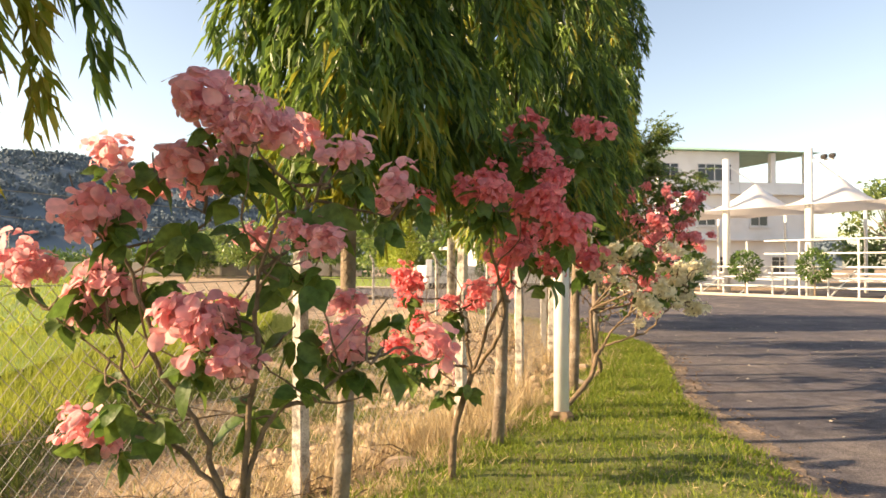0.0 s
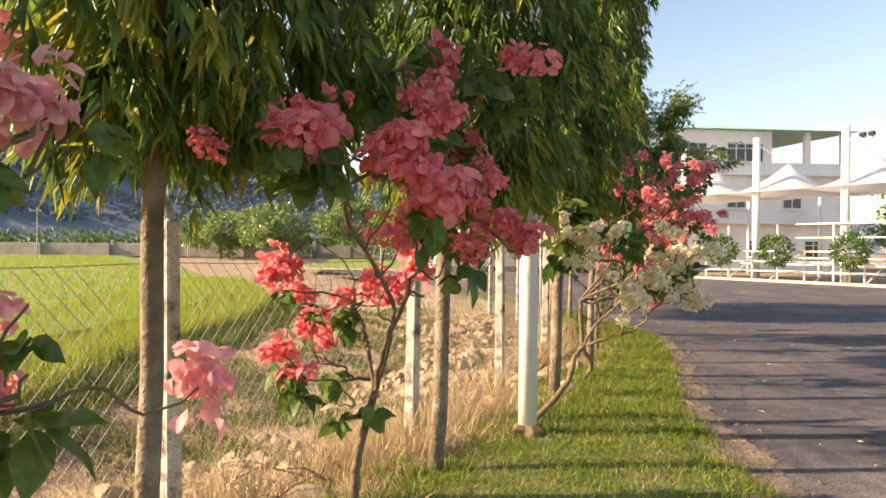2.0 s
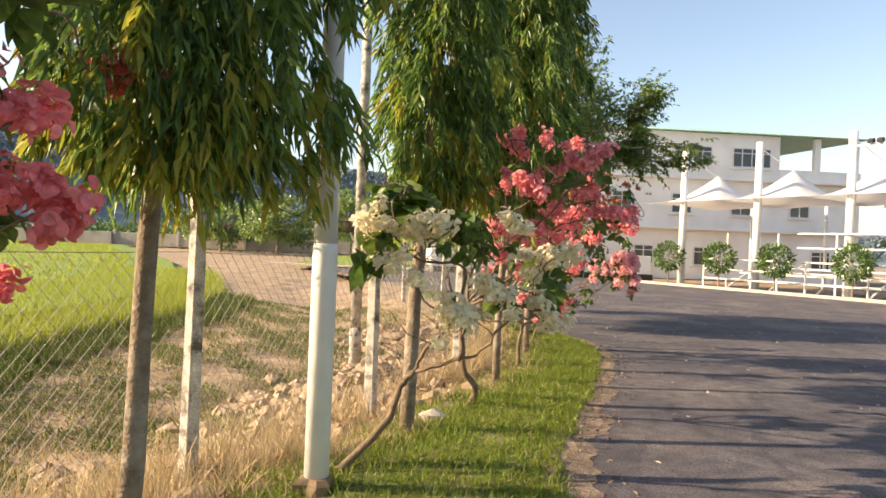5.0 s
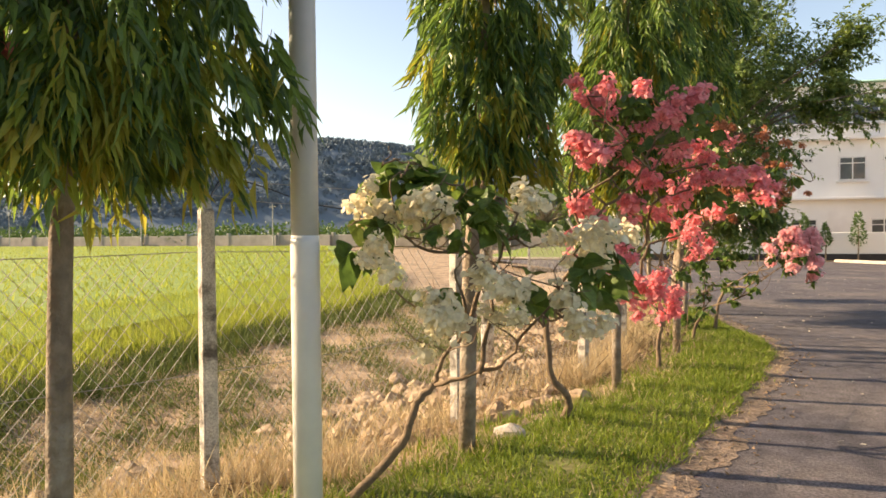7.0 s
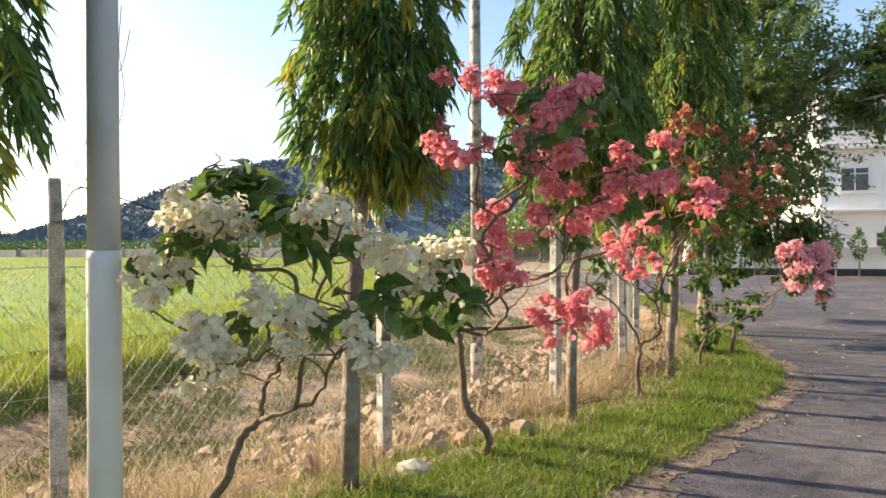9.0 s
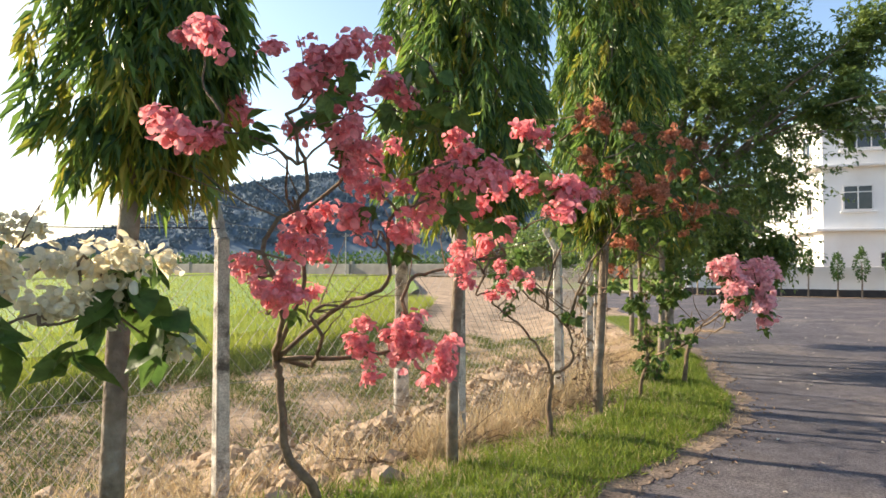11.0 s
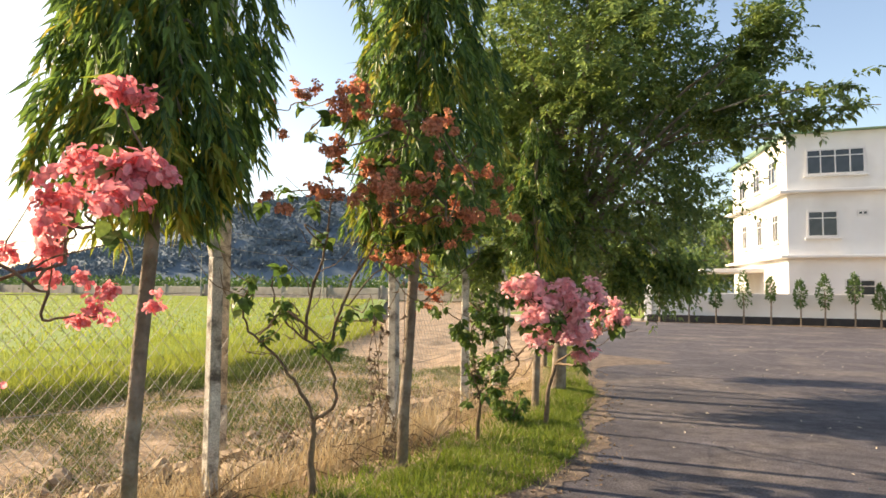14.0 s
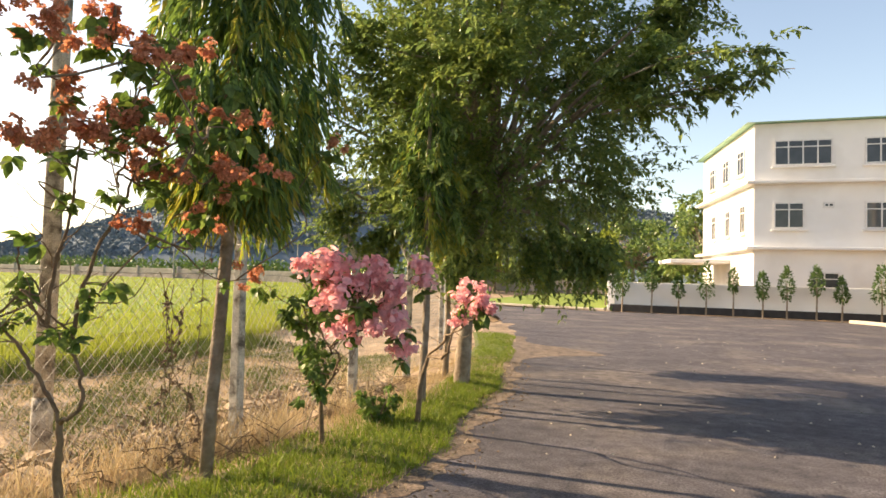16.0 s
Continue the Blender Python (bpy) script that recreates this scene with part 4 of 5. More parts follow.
# ---- poles ----
def lamp_pole(x, y, h, low_r, top_r, sleeve, label, mat="whitepaint"):
    t = thing("street_pole", label, "pole", pose(x, y, float(ground_z(x, y))))
    part("shaft", tube(Shape(), [(0, 0, sleeve - 0.05), (0, 0, h)], [top_r, top_r * 0.8], 20), mat, t, smooth=True)
    part("sleeve", tube(Shape(), [(0, 0, -0.1), (0, 0, sleeve), (0, 0, sleeve + 0.05)], [low_r, low_r, top_r], 20), "whitepaint" if mat == "steel" else mat, t, smooth=True)
    part("footing", tube(Shape(), [(0, 0, -0.1), (0, 0, 0.06), (0, 0, 0.09)], [low_r * 1.9, low_r * 1.6, low_r * 1.2], 11, rough=0.3), "litter", t, "crumbling earth-stained footing")
    return t


lamp_pole(3.015, 8.578, 7.5, 0.075, 0.071, 1.45, "tall steel pole, grey above and white below, in the verge", "steel")
lamp_pole(1.87, 14.85, 8.0, 0.095, 0.085, 0.6, "tall grey concrete utility pole behind the fence", "concrete")


# ---- three-storey white building ----
BA = 8.0


def on_front(u, v, z=0.0):
    """Place on the building: u along the front, v into the depth."""
    a = radians(BA)
    return (6.5 + u * math.cos(a) - v * math.sin(a), 49.8 + u * math.sin(a) + v * math.cos(a), z)


def skewed(bm):
    """The side walls run back at 11 degrees to the square."""
    for v in bm.verts:
        v.co.x -= 0.194 * v.co.y
    return bm


building = thing("white_building", "three-storey white plastered building with green sheet roof", "building", pose(*on_front(0, 0), 0, 0, BA))
WIDE, DEEP, EAVE, OPEN, LOW, TWO = 22.9, 11.0, 10.2, 17.0, 3.5, 7.0
part("wall", skewed(box(bmesh.new(), (WIDE, DEEP, TWO), (WIDE / 2, DEEP / 2, TWO / 2), 0.03)), "plaster", building)
part("upper_wall", skewed(box(bmesh.new(), (OPEN, DEEP - 0.02, EAVE - TWO), (OPEN / 2, DEEP / 2, (EAVE + TWO) / 2), 0.03)), "plaster", building)
part("terrace_wall", skewed(box(bmesh.new(), (WIDE - OPEN, 0.25, EAVE - TWO), ((WIDE + OPEN) / 2, DEEP - 2, (EAVE + TWO) / 2))), "plaster", building)
part("parapet", box(bmesh.new(), (WIDE - OPEN, 0.2, 0.9), ((WIDE + OPEN) / 2, 0.12, TWO + 0.45), 0.02), "plaster", building)
for u in (19.8, 22.6):
    part("column", box(bmesh.new(), (0.4, 0.4, EAVE - TWO), (u, 0.3, (EAVE + TWO) / 2), 0.02), "plaster", building)
for z in (LOW, TWO):
    part("floor_band", skewed(box(bmesh.new(), (WIDE + 0.9, DEEP + 0.9, 0.16), (WIDE / 2, DEEP / 2, z), 0.02)), "plaster", building)
bm = bmesh.new()
o = 0.45
v = [bm.verts.new(p) for p in ((-o, -o, EAVE + 0.02), (WIDE + o, -o, EAVE + 0.02), (WIDE + o, DEEP + o, EAVE + 0.02), (-o, DEEP + o, EAVE + 0.02), (5, DEEP / 2, EAVE + 1.3), (WIDE - 5, DEEP / 2, EAVE + 1.3))]
for f in ((0, 1, 5, 4), (1, 2, 5), (2, 3, 4, 5), (3, 0, 4), (3, 2, 1, 0)):
    bm.faces.new([v[i] for i in f])
part("roof", skewed(bm), "roof", building)


def window(parent, u, z, w, h, bars, side=False, sill=True):
    """A recessed dark pane with a frame, bars and sill on the front, or on the side wall."""
    m = pose(u, 0, z) if not side else pose(-0.194 * u, u, z, 0, 0, -79)
    fr = bmesh.new()
    ring = []
    for y_, g in ((-0.06, 0.0), (-0.06, 0.08), (0.04, 0.0)):
        ring.append([fr.verts.new((sx * (w / 2 - g), y_, h / 2 + sz * (h / 2 - g))) for sx, sz in ((-1, -1), (1, -1), (1, 1), (-1, 1))])
    for k in range(4):
        n_ = (k + 1) % 4
        fr.faces.new((ring[0][k], ring[0][n_], ring[1][n_], ring[1][k]))
        fr.faces.new((ring[0][n_], ring[0][k], ring[2][k], ring[2][n_]))
    win = part("window", fr, "frame", parent, at=m)
    part("pane", box(bmesh.new(), (w, 0.03, h), (0, -0.015, h / 2)), "darkglass", win)
    for i in range(1, bars):
        part("mullion", box(bmesh.new(), (0.06, 0.05, h - 0.1), (-w / 2 + w * i / bars, -0.05, h / 2)), "frame", win)
    part("transom", box(bmesh.new(), (w - 0.1, 0.045, 0.05), (0, -0.052, h * 0.72)), "frame", win)
    if sill:
        part("sill", box(bmesh.new(), (w + 0.25, 0.2, 0.09), (0, -0.09, -0.08), 0.01), "plaster", win)


for i, u in enumerate(np.arange(2.35, WIDE - 1, 4.2)):
    if u < OPEN - 1.5:
        window(building, u, 7.9, 2.75, 1.37, 4)
    window(building, u - 0.65, 4.55, 1.45, 1.4, 2)
    window(building, u + 1.0, 1.0, 1.4, 1.3, 2)
    window(building, u + 1.2, 5.65, 0.5, 0.3, 2, sill=False)
for v_ in (2.2, 5.2, 8.4):
    window(building, v_, 7.75, 1.3, 1.4, 2, True)
    window(building, v_ - 0.4, 4.4, 0.9, 1.6, 2, True)
porch = part("porch_roof", skewed(box(bmesh.new(), (3.4, 4.0, 0.25), (-1.7, 6.2, 2.9), 0.03)), "plaster", building)

# ---- boundary wall with saplings in front ----
wall = thing("boundary_wall", "low white boundary wall with a dark plinth", "wall", kind="structure")
A, B = Vector((0.1, 45.2, 0)), Vector((13.5, 46.4, 0))
for p, q in ((A, B), (A, Vector((-2.5, 60, 0)))):
    L = (q - p).length
    ang = math.degrees(math.atan2(q.y - p.y, q.x - p.x))
    part("panel", box(bmesh.new(), (L, 0.2, 1.5), (L / 2, 0, 0.75), 0.02), "plaster", wall, at=pose(*p, 0, 0, ang))
    part("plinth", box(bmesh.new(), (L + 0.1, 0.5, 0.36), (L / 2, -0.15, 0.18), 0.03), "kerbdark", wall, at=pose(*p, 0, 0, ang))
part("pier", box(bmesh.new(), (0.4, 0.4, 1.9), (0, 0, 0.95), 0.02), "plaster", wall, at=pose(*A))


# ---- clipped saplings, far trees ----
def small_tree(name, x, y, stem, crown, shape, seed, mat, label, group, n=420, leaf=0.13):
    """A thin stem with a cone or ball of leaves."""
    r = np.random.default_rng(seed)
    t = thing(name, label, "tree", pose(x, y, 0), group=group)
    part("trunk", tube(Shape(), [(0, 0, -0.05), (0.02, 0, stem), (0, 0.01, stem + crown * 0.6)], [0.05, 0.04, 0.02], 6), "bark", t)
    o, d = ball_points(n, 0.45)
    z = (o[:, 2] + 1) / 2
    wide = np.where(shape == "cone", (0.17 + 0.05 * np.sin(z * 7 + seed)) * (1.2 - z) + 0.05, 0.5)
    p = np.stack([o[:, 0] * wide * crown, o[:, 1] * wide * crown, stem + z * crown], 1) * (1, 1, 1)
    s = blades(Shape(), p, d + r.normal(0, 0.4, (n, 3)), r.normal(size=(n, 3)), leaf * r.uniform(0.7, 1.3, n), leaf * 0.55, 0.2, 0.2)
    part("crown", s, mat, t)
    return t


for i, (x, y) in enumerate(((0.75, 44.6), (2.15, 44.8), (3.4, 44.9), (4.65, 45.0), (5.85, 45.1), (7.1, 45.2), (8.1, 45.3), (9.3, 45.4), (10.3, 45.5), (11.8, 45.6))):
    small_tree("sapling", x, y, 0.8 + 0.3 * (i % 3 == 1), 1.2 + 0.4 * (i % 3 == 0) + 0.2 * (i % 2), "cone", 400 + i, "hedge", "young conical clipped tree beside the white wall", "saplings along the wall", n=340, leaf=0.15)
for i, (x, y) in enumerate(((13.7, 42.9), (15.66, 40.36), (17.5, 37.9), (19.7, 35.1), (22.3, 31.8))):
    small_tree("topiary_tree", x, y, 0.75, 1.6, "ball", 430 + i, "hedge", "round clipped tree on a thin trunk by the tents", "round trees by the tents", n=650, leaf=0.2)
for i, (x, y) in enumerate(((-1.9, 52), (-2.6, 56), (-3.4, 60), (-4.2, 64), (-5.4, 68))):
    small_tree("yellow_tree", x, y, 0.9, 4.0, "cone", 450 + i, "yellowtree", "narrow yellow-green tree beside the lane", "yellow-green trees", n=900, leaf=0.35)
for i, (x, y, h, r_) in enumerate(((2.0, 72, 9.5, 4.2), (-5.5, 78, 9, 4.5), (-14, 84, 8, 5), (-24, 86, 7.5, 5), (7.5, 82, 12, 5), (-34, 92, 7, 5), (40, 60, 9, 5), (46, 52, 8, 4))):
    broad_tree("far_tree", x, y, (0, 0, h * 0.55), (r_, r_, h * 0.45), 3600, "broadleaf", 470 + i, "large green tree far behind the wall", leaf=(0.5, 0.3), trunk=0.25, clumps=60, group="far trees")


# ---- white tensile canopies on masts, and the railed stand below them ----
ROW, BACK = Vector((0.606, -0.795, 0)), Vector((0.795, 0.606, 0))
ROW_TURN = math.degrees(math.atan2(ROW.y, ROW.x))


def canopy_mesh():
    """A square membrane drawn up to a peak, with scalloped hems."""
    s, n = Shape(), 20
    g = np.linspace(-1, 1, n + 1)
    U, W = np.meshgrid(g, g)
    r_ = np.maximum(np.abs(U), np.abs(W)) * 0.45 + np.hypot(U, W) * 0.55
    Z = 4.75 + 1.75 * np.clip(1 - r_, 0, 1) ** 1.7 - 0.18 * np.clip(r_ - 0.9, 0, 1)
    pull = 1 - 0.10 * (1 - np.minimum(np.abs(U), np.abs(W)) ** 2) * np.maximum(np.abs(U), np.abs(W))
    V = np.stack([U * 2.6 * pull, W * 3.6 * pull, Z], -1).reshape(-1, 3)
    i = (np.arange(n)[:, None] * (n + 1) + np.arange(n)[None]).ravel()
    s.add(V, np.concatenate([np.stack([i, i + 1, i + n + 2], 1), np.stack([i, i + n + 2, i + n + 1], 1)]))
    return s.mesh("canopy", True)


CANOPY = canopy_mesh()
CANOPY.materials.append(M["canvas"])
for k in range(-1, 5):
    p = Vector((17.48, 40.27, 0)) + ROW * 4.6 * k
    t = thing("tensile_canopy", "white tensile canopy slung from a tall white mast", "canopy", pose(*p, 0, 0, ROW_TURN), group="white canopies")
    part("mast", tube(Shape(), [(0, 0, -0.1), (0, 0, 7.7)], [0.21, 0.19], 16), "whitepaint", t, smooth=True)
    part("canopy", CANOPY, None, t, at=pose(0.3, 2.7, 0))
    part("cable", tube(Shape(), [(0, 0, 7.4), (0.3, 2.7, 6.4)], 0.03, 5), "whitepaint", t)
    part("rear_mast", tube(Shape(), [(0, 6.8, -0.1), (0, 6.8, 5.0)], 0.1, 10), "whitepaint", t, smooth=True)
    if k == 1:
        bar = part("lamp_arm", box(bmesh.new(), (1.1, 0.08, 0.08), (0.7, 0, 7.0)), "steel", t)
        for u in (0.8, 1.2):
            part("floodlight", box(bmesh.new(), (0.28, 0.22, 0.2), (u, -0.1, 7.15), 0.03, Matrix.Rotation(0.4, 4, "X")), "kerbdark", bar)
stand = thing("railed_stand", "white tubular railing of a stand below the canopies", "railing", pose(16.0, 41.2, 0, 0, 0, ROW_TURN))
for i in range(15):
    part("post", tube(Shape(), [(i * 1.4 - 1, 0, -0.05), (i * 1.4 - 1, 0, 2.9 if i % 2 else 1.5)], 0.05, 7), "whitepaint", stand)
for z in (0.45, 0.95, 1.5):
    part("rail", tube(Shape(), [(-1, 0, z), (18.6, 0, z)], 0.045, 6), "whitepaint", stand)
for z in (2.2, 2.9):
    part("rail", tube(Shape(), [(4, 0.3, z), (18.6, 0.3, z)], 0.045, 6), "whitepaint", stand)
for i in range(4):
    part("bench", box(bmesh.new(), (18.0, 0.45, 0.08), (9, 1.2 + i * 0.8, 0.45 + i * 0.35), 0.01), "whitepaint", stand)
for i in range(8):
    part("brace", tube(Shape(), [(i * 2.4, 0.7, 0.0), (i * 2.4, 4.2, 1.55)], 0.05, 6), "whitepaint", stand)
kerb_s = thing("kerb", "pale kerb along the far side of the road", "kerb", kind="structure")
part("kerb_stone", box(bmesh.new(), (26, 0.35, 0.14), (10, 0, 0.07), 0.02), "stone", kerb_s, at=pose(12.4, 41.5, 0, 0, 0, ROW_TURN))

lawn = Shape()
lx, ly = np.meshgrid(np.linspace(-1, 0, 8), np.linspace(46.5, 85, 12))
LX = -0.6 - (ly - 46) * 0.17 + lx * 9
i_ = (np.arange(11)[:, None] * 8 + np.arange(7)[None]).ravel()
lawn.add(np.stack([LX, ly, np.full_like(LX, 0.03)], -1).reshape(-1, 3), np.concatenate([np.stack([i_, i_ + 1, i_ + 9], 1), np.stack([i_, i_ + 9, i_ + 8], 1)]))
tagged(part("lawn", lawn, "lawn"), "sunlit green lawn beside the boundary wall", "lawn", kind="structure")
part("kerb_stone", box(bmesh.new(), (11, 0.3, 0.12), (0, 0, 0.06), 0.02), "stone", kerb_s, at=pose(-5.6, 45.6, 0, 0, 0, -8))


# ---- wooded hill and far trees ----
hill_s = Shape()
az = np.radians(np.linspace(-75, 30, 620))
el = np.interp(np.degrees(az), [-75, -62, -56, -49, -45, -41, -34, -28, -20, -10, 5, 30], [0.4, 1.2, 3.0, 6.0, 7.1, 7.6, 8.2, 7.8, 7.1, 5.8, 3.8, 1.8])
R0, R1 = 330.0, 480.0
f = np.linspace(0, 1, 46)
rr = R0 + (R1 - R0) * f
hh = np.tan(np.radians(el))[:, None] * R1 * (np.sin(f * np.pi / 2) ** 1.3)[None]
hx, hy = 5 + np.sin(az)[:, None] * rr, 7 + np.cos(az)[:, None] * rr
hz = hh + 1.0 * rough(hx, hy, 0.03) * f - 1.0
nn, kk = hx.shape
i = (np.arange(nn - 1)[:, None] * kk + np.arange(kk - 1)[None]).ravel()
hill_s.add(np.stack([hx, hy, hz], -1).reshape(-1, 3), np.concatenate([np.stack([i, i + 1, i + kk + 1], 1), np.stack([i, i + kk + 1, i + kk], 1)])[:, ::-1])
tagged(part("hill", hill_s, "hill_haze", smooth=True), "wooded hill behind the field, coloured blue-grey for haze", "hill", kind="structure")

# crowns share the hill's haze-tinted colour
woods = Shape()
n_ = 5200
ia = rng.integers(0, nn, n_)
jf = np.where(np.arange(n_) % 4 == 0, kk - 1 - rng.integers(0, 3, n_), rng.integers(kk // 5, kk, n_))
tops = np.stack([hx[ia, jf], hy[ia, jf], hz[ia, jf] + 0.6], 1) + rng.normal(0, 1.2, (n_, 3)) * (1, 1, 0.2)
wide = rng.uniform(1.6, 3.6, n_)[:, None]
for j in range(20):
    o_, d_ = ball_points(n_, 0.3)
    blades(woods, tops + o_ * wide * (1.2, 1.2, 0.9), d_ + (0, 0, 0.4), rng.normal(size=(n_, 3)), rng.uniform(1.2, 2.4, n_), rng.uniform(1.2, 2.0, n_), 0.2, 0.1)
tagged(part("hill_woods", woods, "hill_haze"), "tree crowns covering the far hill, tinted with blue haze", "woods", kind="stuff")

# ---- low masonry bank and bushes at the far end of the field ----
far_wall = thing("far_wall", "long low masonry wall at the end of the field", "wall", kind="structure")
for i in range(16):
    x0 = -175 + i * 10.2
    part("panel", box(bmesh.new(), (10.0, 0.5, 1.9), (5.0, 0, 0.95), 0.05), "farstone", far_wall, at=pose(x0, 97 + 0.6 * math.sin(i * 1.7), -0.1))
    part("pier", box(bmesh.new(), (0.5, 0.7, 2.3), (0, 0, 1.15), 0.05), "farstone", far_wall, at=pose(x0 - 0.1, 97 + 0.6 * math.sin(i * 1.7), -0.1))
scrub = Shape()
m_ = 420
bx, by = rng.uniform(-190, -8, m_), rng.uniform(99, 112, m_)
bs = rng.uniform(0.8, 2.6, m_)
for j in range(45):
    o_, d_ = ball_points(m_, 0.2)
    blades(scrub, np.stack([bx, by, bs * 0.8], 1) + o_ * bs[:, None] * (1.4, 1.2, 0.9), d_, rng.normal(size=(m_, 3)), rng.uniform(0.5, 1.0, m_), rng.uniform(0.35, 0.6, m_), 0.2, 0.2)
tagged(part("far_scrub", scrub, "hedge"), "dark bushes behind the far field wall", "bushes", kind="stuff")
for i, (x, y, h) in enumerate(((-62, 94, 7), (-92, 95, 8), (-40, 95, 6.5), (-128, 95, 7))):
    t = thing("utility_pole", "thin grey pole at the end of the field", "pole", pose(x, y, -0.1), group="far poles")
    part("shaft", tube(Shape(), [(0, 0, 0), (0, 0, h)], [0.11, 0.07], 8), "concrete", t)
    part("crossarm", box(bmesh.new(), (1.4, 0.1, 0.12), (0, 0, h - 0.5), 0.01), "concrete", t)


# ---- grass, dead grass and rice: too many to count ----
def scatter(n, ya, yb, lo, hi, bunch=0.0):
    """Points between two lines x = lo(y) and hi(y), some of them bunched."""
    y = rng.uniform(ya, yb, n)
    f = rng.random(n)
    x = lo(y) * (1 - f) + hi(y) * f
    if bunch:
        c = rng.integers(0, max(1, n // 18), n)
        x, y = x[c] + rng.normal(0, bunch, n), y[c] + rng.normal(0, bunch, n)
    return np.stack([x, y, ground_z(x, y)], 1)


def patchy(p, bare=0.1, s=1.1):
    """Leaves out the points that fall on bare patches."""
    return p[rough(p[:, 0] + 3.1, p[:, 1], s) + rng.normal(0, 0.25, len(p)) > -bare]


def tuft(name, pts, low, high, width, lean, mat, label, category):
    n = len(pts)
    way = unit(rng.normal(0, lean, (n, 3)) * (1, 1, 0) + (0, 0, 1))
    L = rng.uniform(low, high, n)
    s = blades(Shape(), pts - (0, 0, 0.01), way, rng.normal(size=(n, 3)), L, width * rng.uniform(0.7, 1.3, n), curl=0.35, fold=0.1, wide_at=0.35)
    return tagged(part(name, s, mat), label, category, kind="stuff")


near = lambda y: fence_x(y) + 0.95
kerb = lambda y: ragged(y) - 0.10
tuft("grass", patchy(np.concatenate([scatter(52000, 5.5, 20, near, kerb), scatter(9000, 1, 5.5, near, kerb), scatter(14000, 5.5, 20, near, kerb, 0.06), scatter(9000, 19, 27, near, kerb)]), 0.75, 1.7), 0.035, 0.10, 0.009, 0.55, "grass", "short bright green grass of the verge", "grass")
bank_lo, bank_hi = (lambda y: fence_x(y) - 1.6), (lambda y: fence_x(y) + 1.15)
tuft("dead_grass", patchy(np.concatenate([scatter(26000, 3.5, 20, bank_lo, bank_hi, 0.1), scatter(26000, 3.5, 22, bank_lo, bank_hi), scatter(16000, 3.5, 22, lambda y: crop_x(y) + 0.6, bank_lo, 0.12)])), 0.03, 0.17, 0.008, 0.7, "straw", "dry straw-coloured grass on the bank", "grass")
tuft("short_dead_grass", scatter(30000, 3.5, 24, lambda y: crop_x(y) + 0.5, lambda y: fence_x(y) + 0.9), 0.025, 0.09, 0.010, 0.9, "straw", "short dry stubble between fence and field", "grass")
tuft("bank_weeds", patchy(np.concatenate([scatter(9000, 3.5, 22, lambda y: crop_x(y) + 0.5, lambda y: fence_x(y) + 0.6, 0.13), scatter(52000, 9, 24, lambda y: crop_x(y) + 0.4, lambda y: fence_x(y) - 0.8, 0.22)]), 0.1, 1.0), 0.04, 0.15, 0.012, 0.8, "ditch", "dull green weeds on the dry bank", "grass")
tuft("tall_dead_grass", scatter(2200, 4.0, 18, lambda y: fence_x(y) - 0.35, lambda y: fence_x(y) + 0.3, 0.07), 0.25, 0.55, 0.008, 0.3, "straw", "tall dry grass along the fence", "grass")
tuft("golden_grass", np.concatenate([scatter(1500, 7.6, 9.4, lambda y: fence_x(y) - 0.3, lambda y: fence_x(y) + 0.75, 0.08), scatter(1200, 12.4, 16, lambda y: fence_x(y) - 0.2, lambda y: fence_x(y) + 0.4, 0.08)]), 0.14, 0.42, 0.008, 0.4, "straw", "clumps of tall golden dry grass by the fence", "grass")
tuft("mixed_grass", scatter(9000, 4.0, 18, lambda y: fence_x(y) + 0.5, lambda y: fence_x(y) + 1.3, 0.08), 0.05, 0.16, 0.009, 0.6, "grass", "green grass tufts at the foot of the trees", "grass")
tuft("verge_straw", scatter(9000, 5.5, 22, near, kerb, 0.1), 0.03, 0.09, 0.008, 0.8, "straw", "dry blades among the verge grass", "grass")
ditch = scatter(12000, 2, 24, lambda y: crop_x(y) - 0.2, lambda y: crop_x(y) + 0.9, 0.1)
tuft("ditch_grass", ditch, 0.14, 0.42, 0.014, 0.5, "ditch", "long dark green grass on the edge of the field", "grass")
first = scatter(46000, 0, 34, lambda y: crop_x(y) - 5.0, lambda y: crop_x(y))
first[:, 2] = -0.27
tuft("rice", first, 0.36, 0.55, 0.016, 0.28, "rice", "bright green rice plants", "rice")
k = 60000
u = rng.random(k) ** 1.6
y_ = rng.uniform(-2, 92, k)
x_ = crop_x(y_) - 4.5 - u * 95
tuft("far_rice", np.stack([x_, y_, np.full(k, -0.06)], 1), 0.14, 0.32, 0.05, 0.4, "rice", "even yellow-green rice across the field", "rice")

# ---- fallen leaves, twigs and stones ----
s = Shape()
p = scatter(800, 5, 22, lambda y: ragged(y) - 0.25, lambda y: ragged(y) + 0.35)
p[:, 2] = np.maximum(p[:, 2], 0) + 0.012
n = len(p)
blades(s, p, rng.normal(0, 1, (n, 3)) * (1, 1, 0.15), (0, 0, 1) + rng.normal(0, 1.0, (n, 3)) * (1, 1, 0), rng.uniform(0.02, 0.06, n), rng.uniform(0.01, 0.025, n), 0.1, 0.3)
tagged(part("fallen_leaves", s, "litter"), "dry fallen leaves along the road edge", "leaves", kind="stuff")
s = Shape()
n = 420
p = np.stack([rng.uniform(4.8, 14, n), rng.uniform(5, 30, n), np.full(n, 0.006)], 1)
p = p[p[:, 0] > ragged(p[:, 1]) + 0.1]
n = len(p)
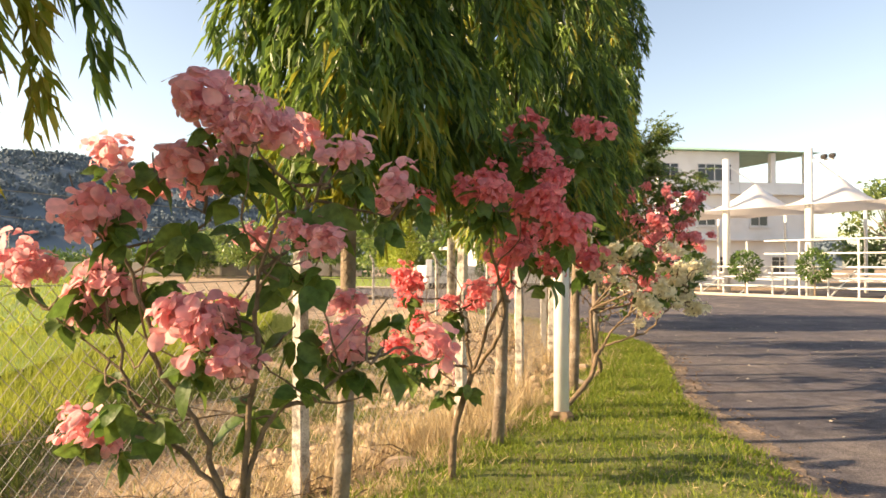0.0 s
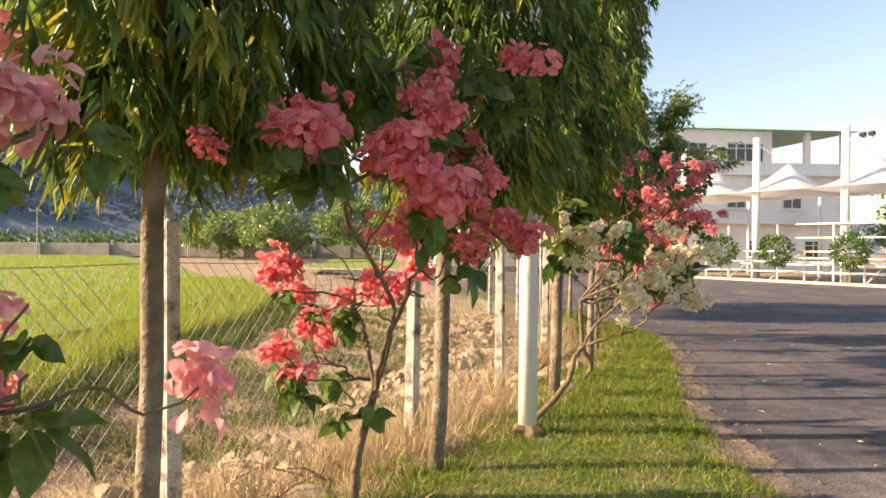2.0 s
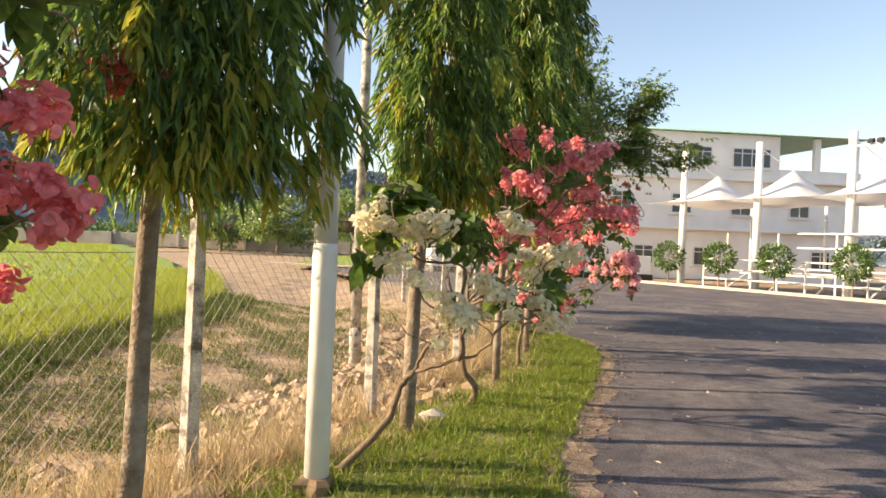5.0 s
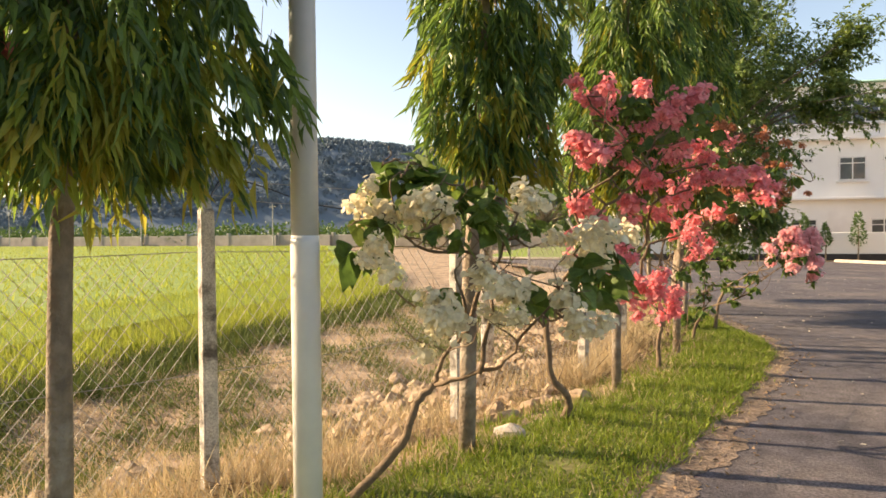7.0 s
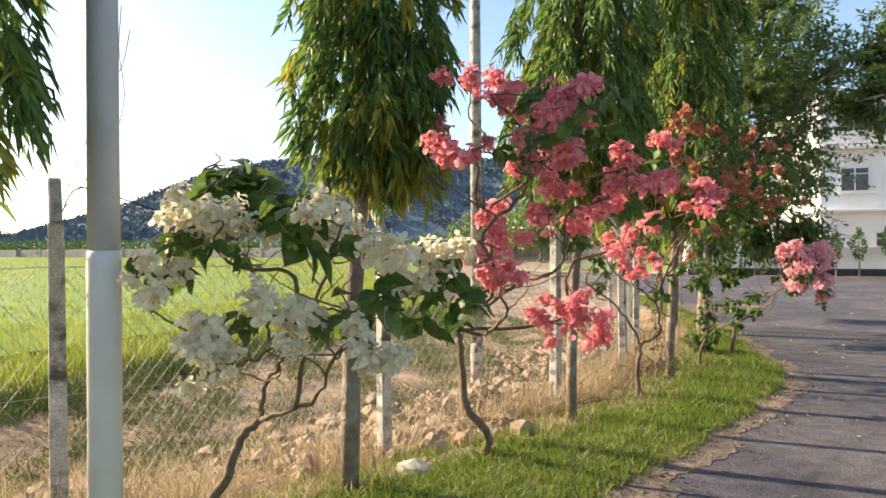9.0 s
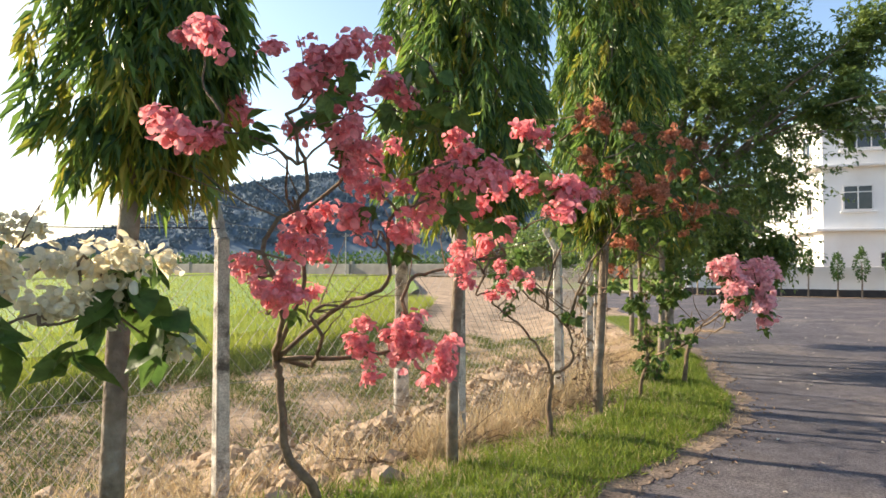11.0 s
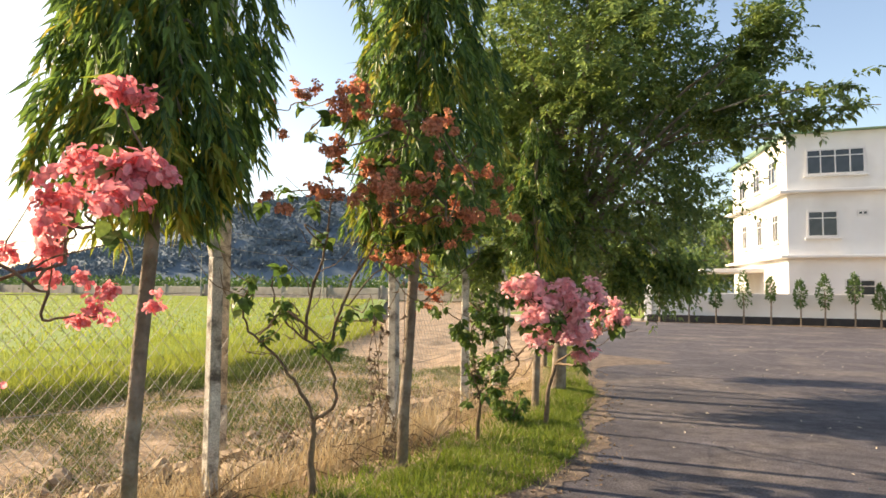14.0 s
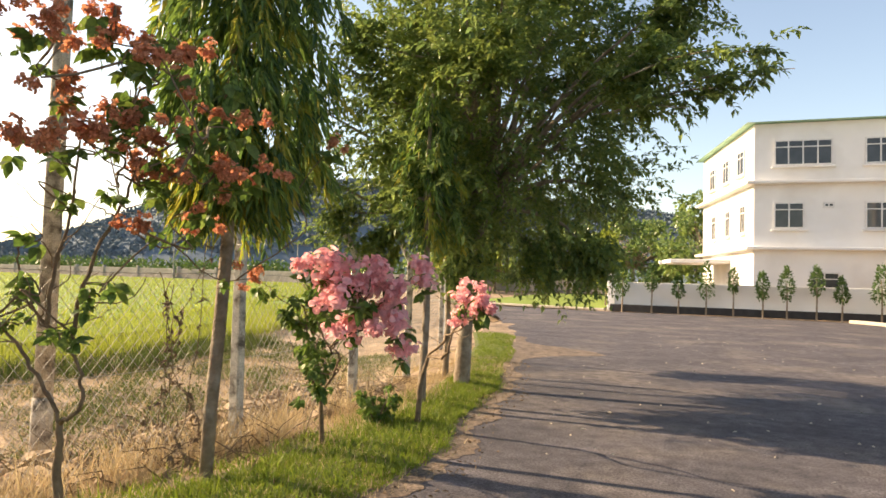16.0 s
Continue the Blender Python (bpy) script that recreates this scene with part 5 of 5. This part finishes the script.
blades(s, p, rng.normal(0, 1, (n, 3)) * (1, 1, 0.1), (0, 0, 1) + rng.normal(0, 0.8, (n, 3)) * (1, 1, 0), rng.uniform(0.02, 0.07, n), rng.uniform(0.012, 0.03, n), 0.05, 0.3)
tagged(part("road_litter", s, "stone"), "pale leaf bits and grit scattered on the asphalt", "litter", kind="stuff")
s = Shape()
p = scatter(420, 3.5, 20, lambda y: fence_x(y) - 1.4, lambda y: fence_x(y) + 0.5, 0.2)
for q in p:
    a, L = rng.uniform(0, 6.28), rng.uniform(0.15, 0.6)
    d = np.array([math.cos(a), math.sin(a), rng.uniform(0.0, 0.35)]) * L
    tube(s, [q + (0, 0, 0.01), q + d * 0.5 + rng.normal(0, 0.02, 3) + (0, 0, 0.03), q + d], [0.006, 0.005, 0.002], 4, cap=False)
for q in scatter(520, 12.2, 19, lambda y: fence_x(y) - 1.5, lambda y: fence_x(y) + 0.45, 0.3):
    a, L = rng.uniform(0, 6.28), rng.uniform(0.2, 0.7)
    d = np.array([math.cos(a), math.sin(a), rng.uniform(0.05, 0.7)]) * L
    tube(s, [q + (0, 0, 0.01), q + d * 0.5 + rng.normal(0, 0.04, 3) + (0, 0, 0.05), q + d], [0.006, 0.005, 0.002], 4, cap=False)
tagged(part("dead_twigs", s, "twig"), "dead brown twigs lying along the fence", "twigs", kind="stuff")


def stone(x, y, size, seed, label, flat=0.6):
    r = np.random.default_rng(seed)
    bm = bmesh.new()
    bmesh.ops.create_icosphere(bm, subdivisions=2, radius=1)
    for v in bm.verts:
        k = 1 + 0.25 * noise.noise(v.co * 1.3 + Vector((seed, 0, 0)))
        v.co = Vector((v.co.x * size * k, v.co.y * size * 0.75 * k, max(v.co.z, -0.5) * size * flat * k))
    ob = part("stone", bm, "stone" if flat > 0.5 else "clod", None, at=pose(x, y, float(ground_z(x, y)) + 0.3 * size * flat, 0, 0, r.uniform(0, 360)))
    return tagged(ob, label, "stone", group="stones")


stone(3.54, 10.48, 0.13, 1, "pale broken stone lying in the grass")
for i, (x, y, k) in enumerate(((2.35, 8.35, 0.2), (2.6, 8.9, 0.14), (1.6, 7.3, 0.22), (0.9, 6.1, 0.2), (2.7, 12.3, 0.16), (2.4, 13.1, 0.24), (2.9, 14.3, 0.3), (2.5, 15.6, 0.26), (2.9, 16.6, 0.28), (2.1, 17.3, 0.3), (1.1, 12.6, 0.2))):
    stone(x, y, k, 20 + i, "flat clod of pale dry earth on the bank", 0.3)
s = Shape()
for q in scatter(260, 12.0, 19.0, lambda y: fence_x(y) - 1.9, lambda y: fence_x(y) - 0.6, 0.22):
    a, k = rng.uniform(0, 6.28), rng.uniform(0.06, 0.2)
    side, up = np.array([math.cos(a), math.sin(a), rng.uniform(-0.3, 0.3)]), np.array([0, 0, rng.uniform(0.3, 0.7)])
    tube(s, [q - side * k - (0, 0, 0.03), q - side * k * 0.5 + up * k * 0.3, q + side * k * 0.4 + up * k * 0.35, q + side * k], [k * 0.2, k * 0.5, k * 0.45, k * 0.12], 7, rough=0.35)
tagged(part("earth_slabs", s, "clod"), "dug-up slabs of dry earth behind the fence", "clods", kind="stuff")
s = Shape()
p = np.concatenate([scatter(900, 11.5, 19.5, lambda y: fence_x(y) - 2.1, lambda y: fence_x(y) + 0.0, 0.35), scatter(300, 4, 12, lambda y: fence_x(y) - 1.8, lambda y: fence_x(y) + 0.3, 0.3)])
for q in p:
    k = 0.02 + 0.13 * rng.random() ** 2.2
    a = rng.uniform(0, 6.28)
    tube(s, [q - (0, 0, 0.02), q + (k * 0.1, 0, k * 0.35), q + (k * 0.2 * math.cos(a), k * 0.2 * math.sin(a), k * 0.6)], [k, k * 0.85, k * 0.4], 6, rough=0.25)
tagged(part("earth_clods", s, "clod"), "broken clods of dry earth along the fence", "clods", kind="stuff")
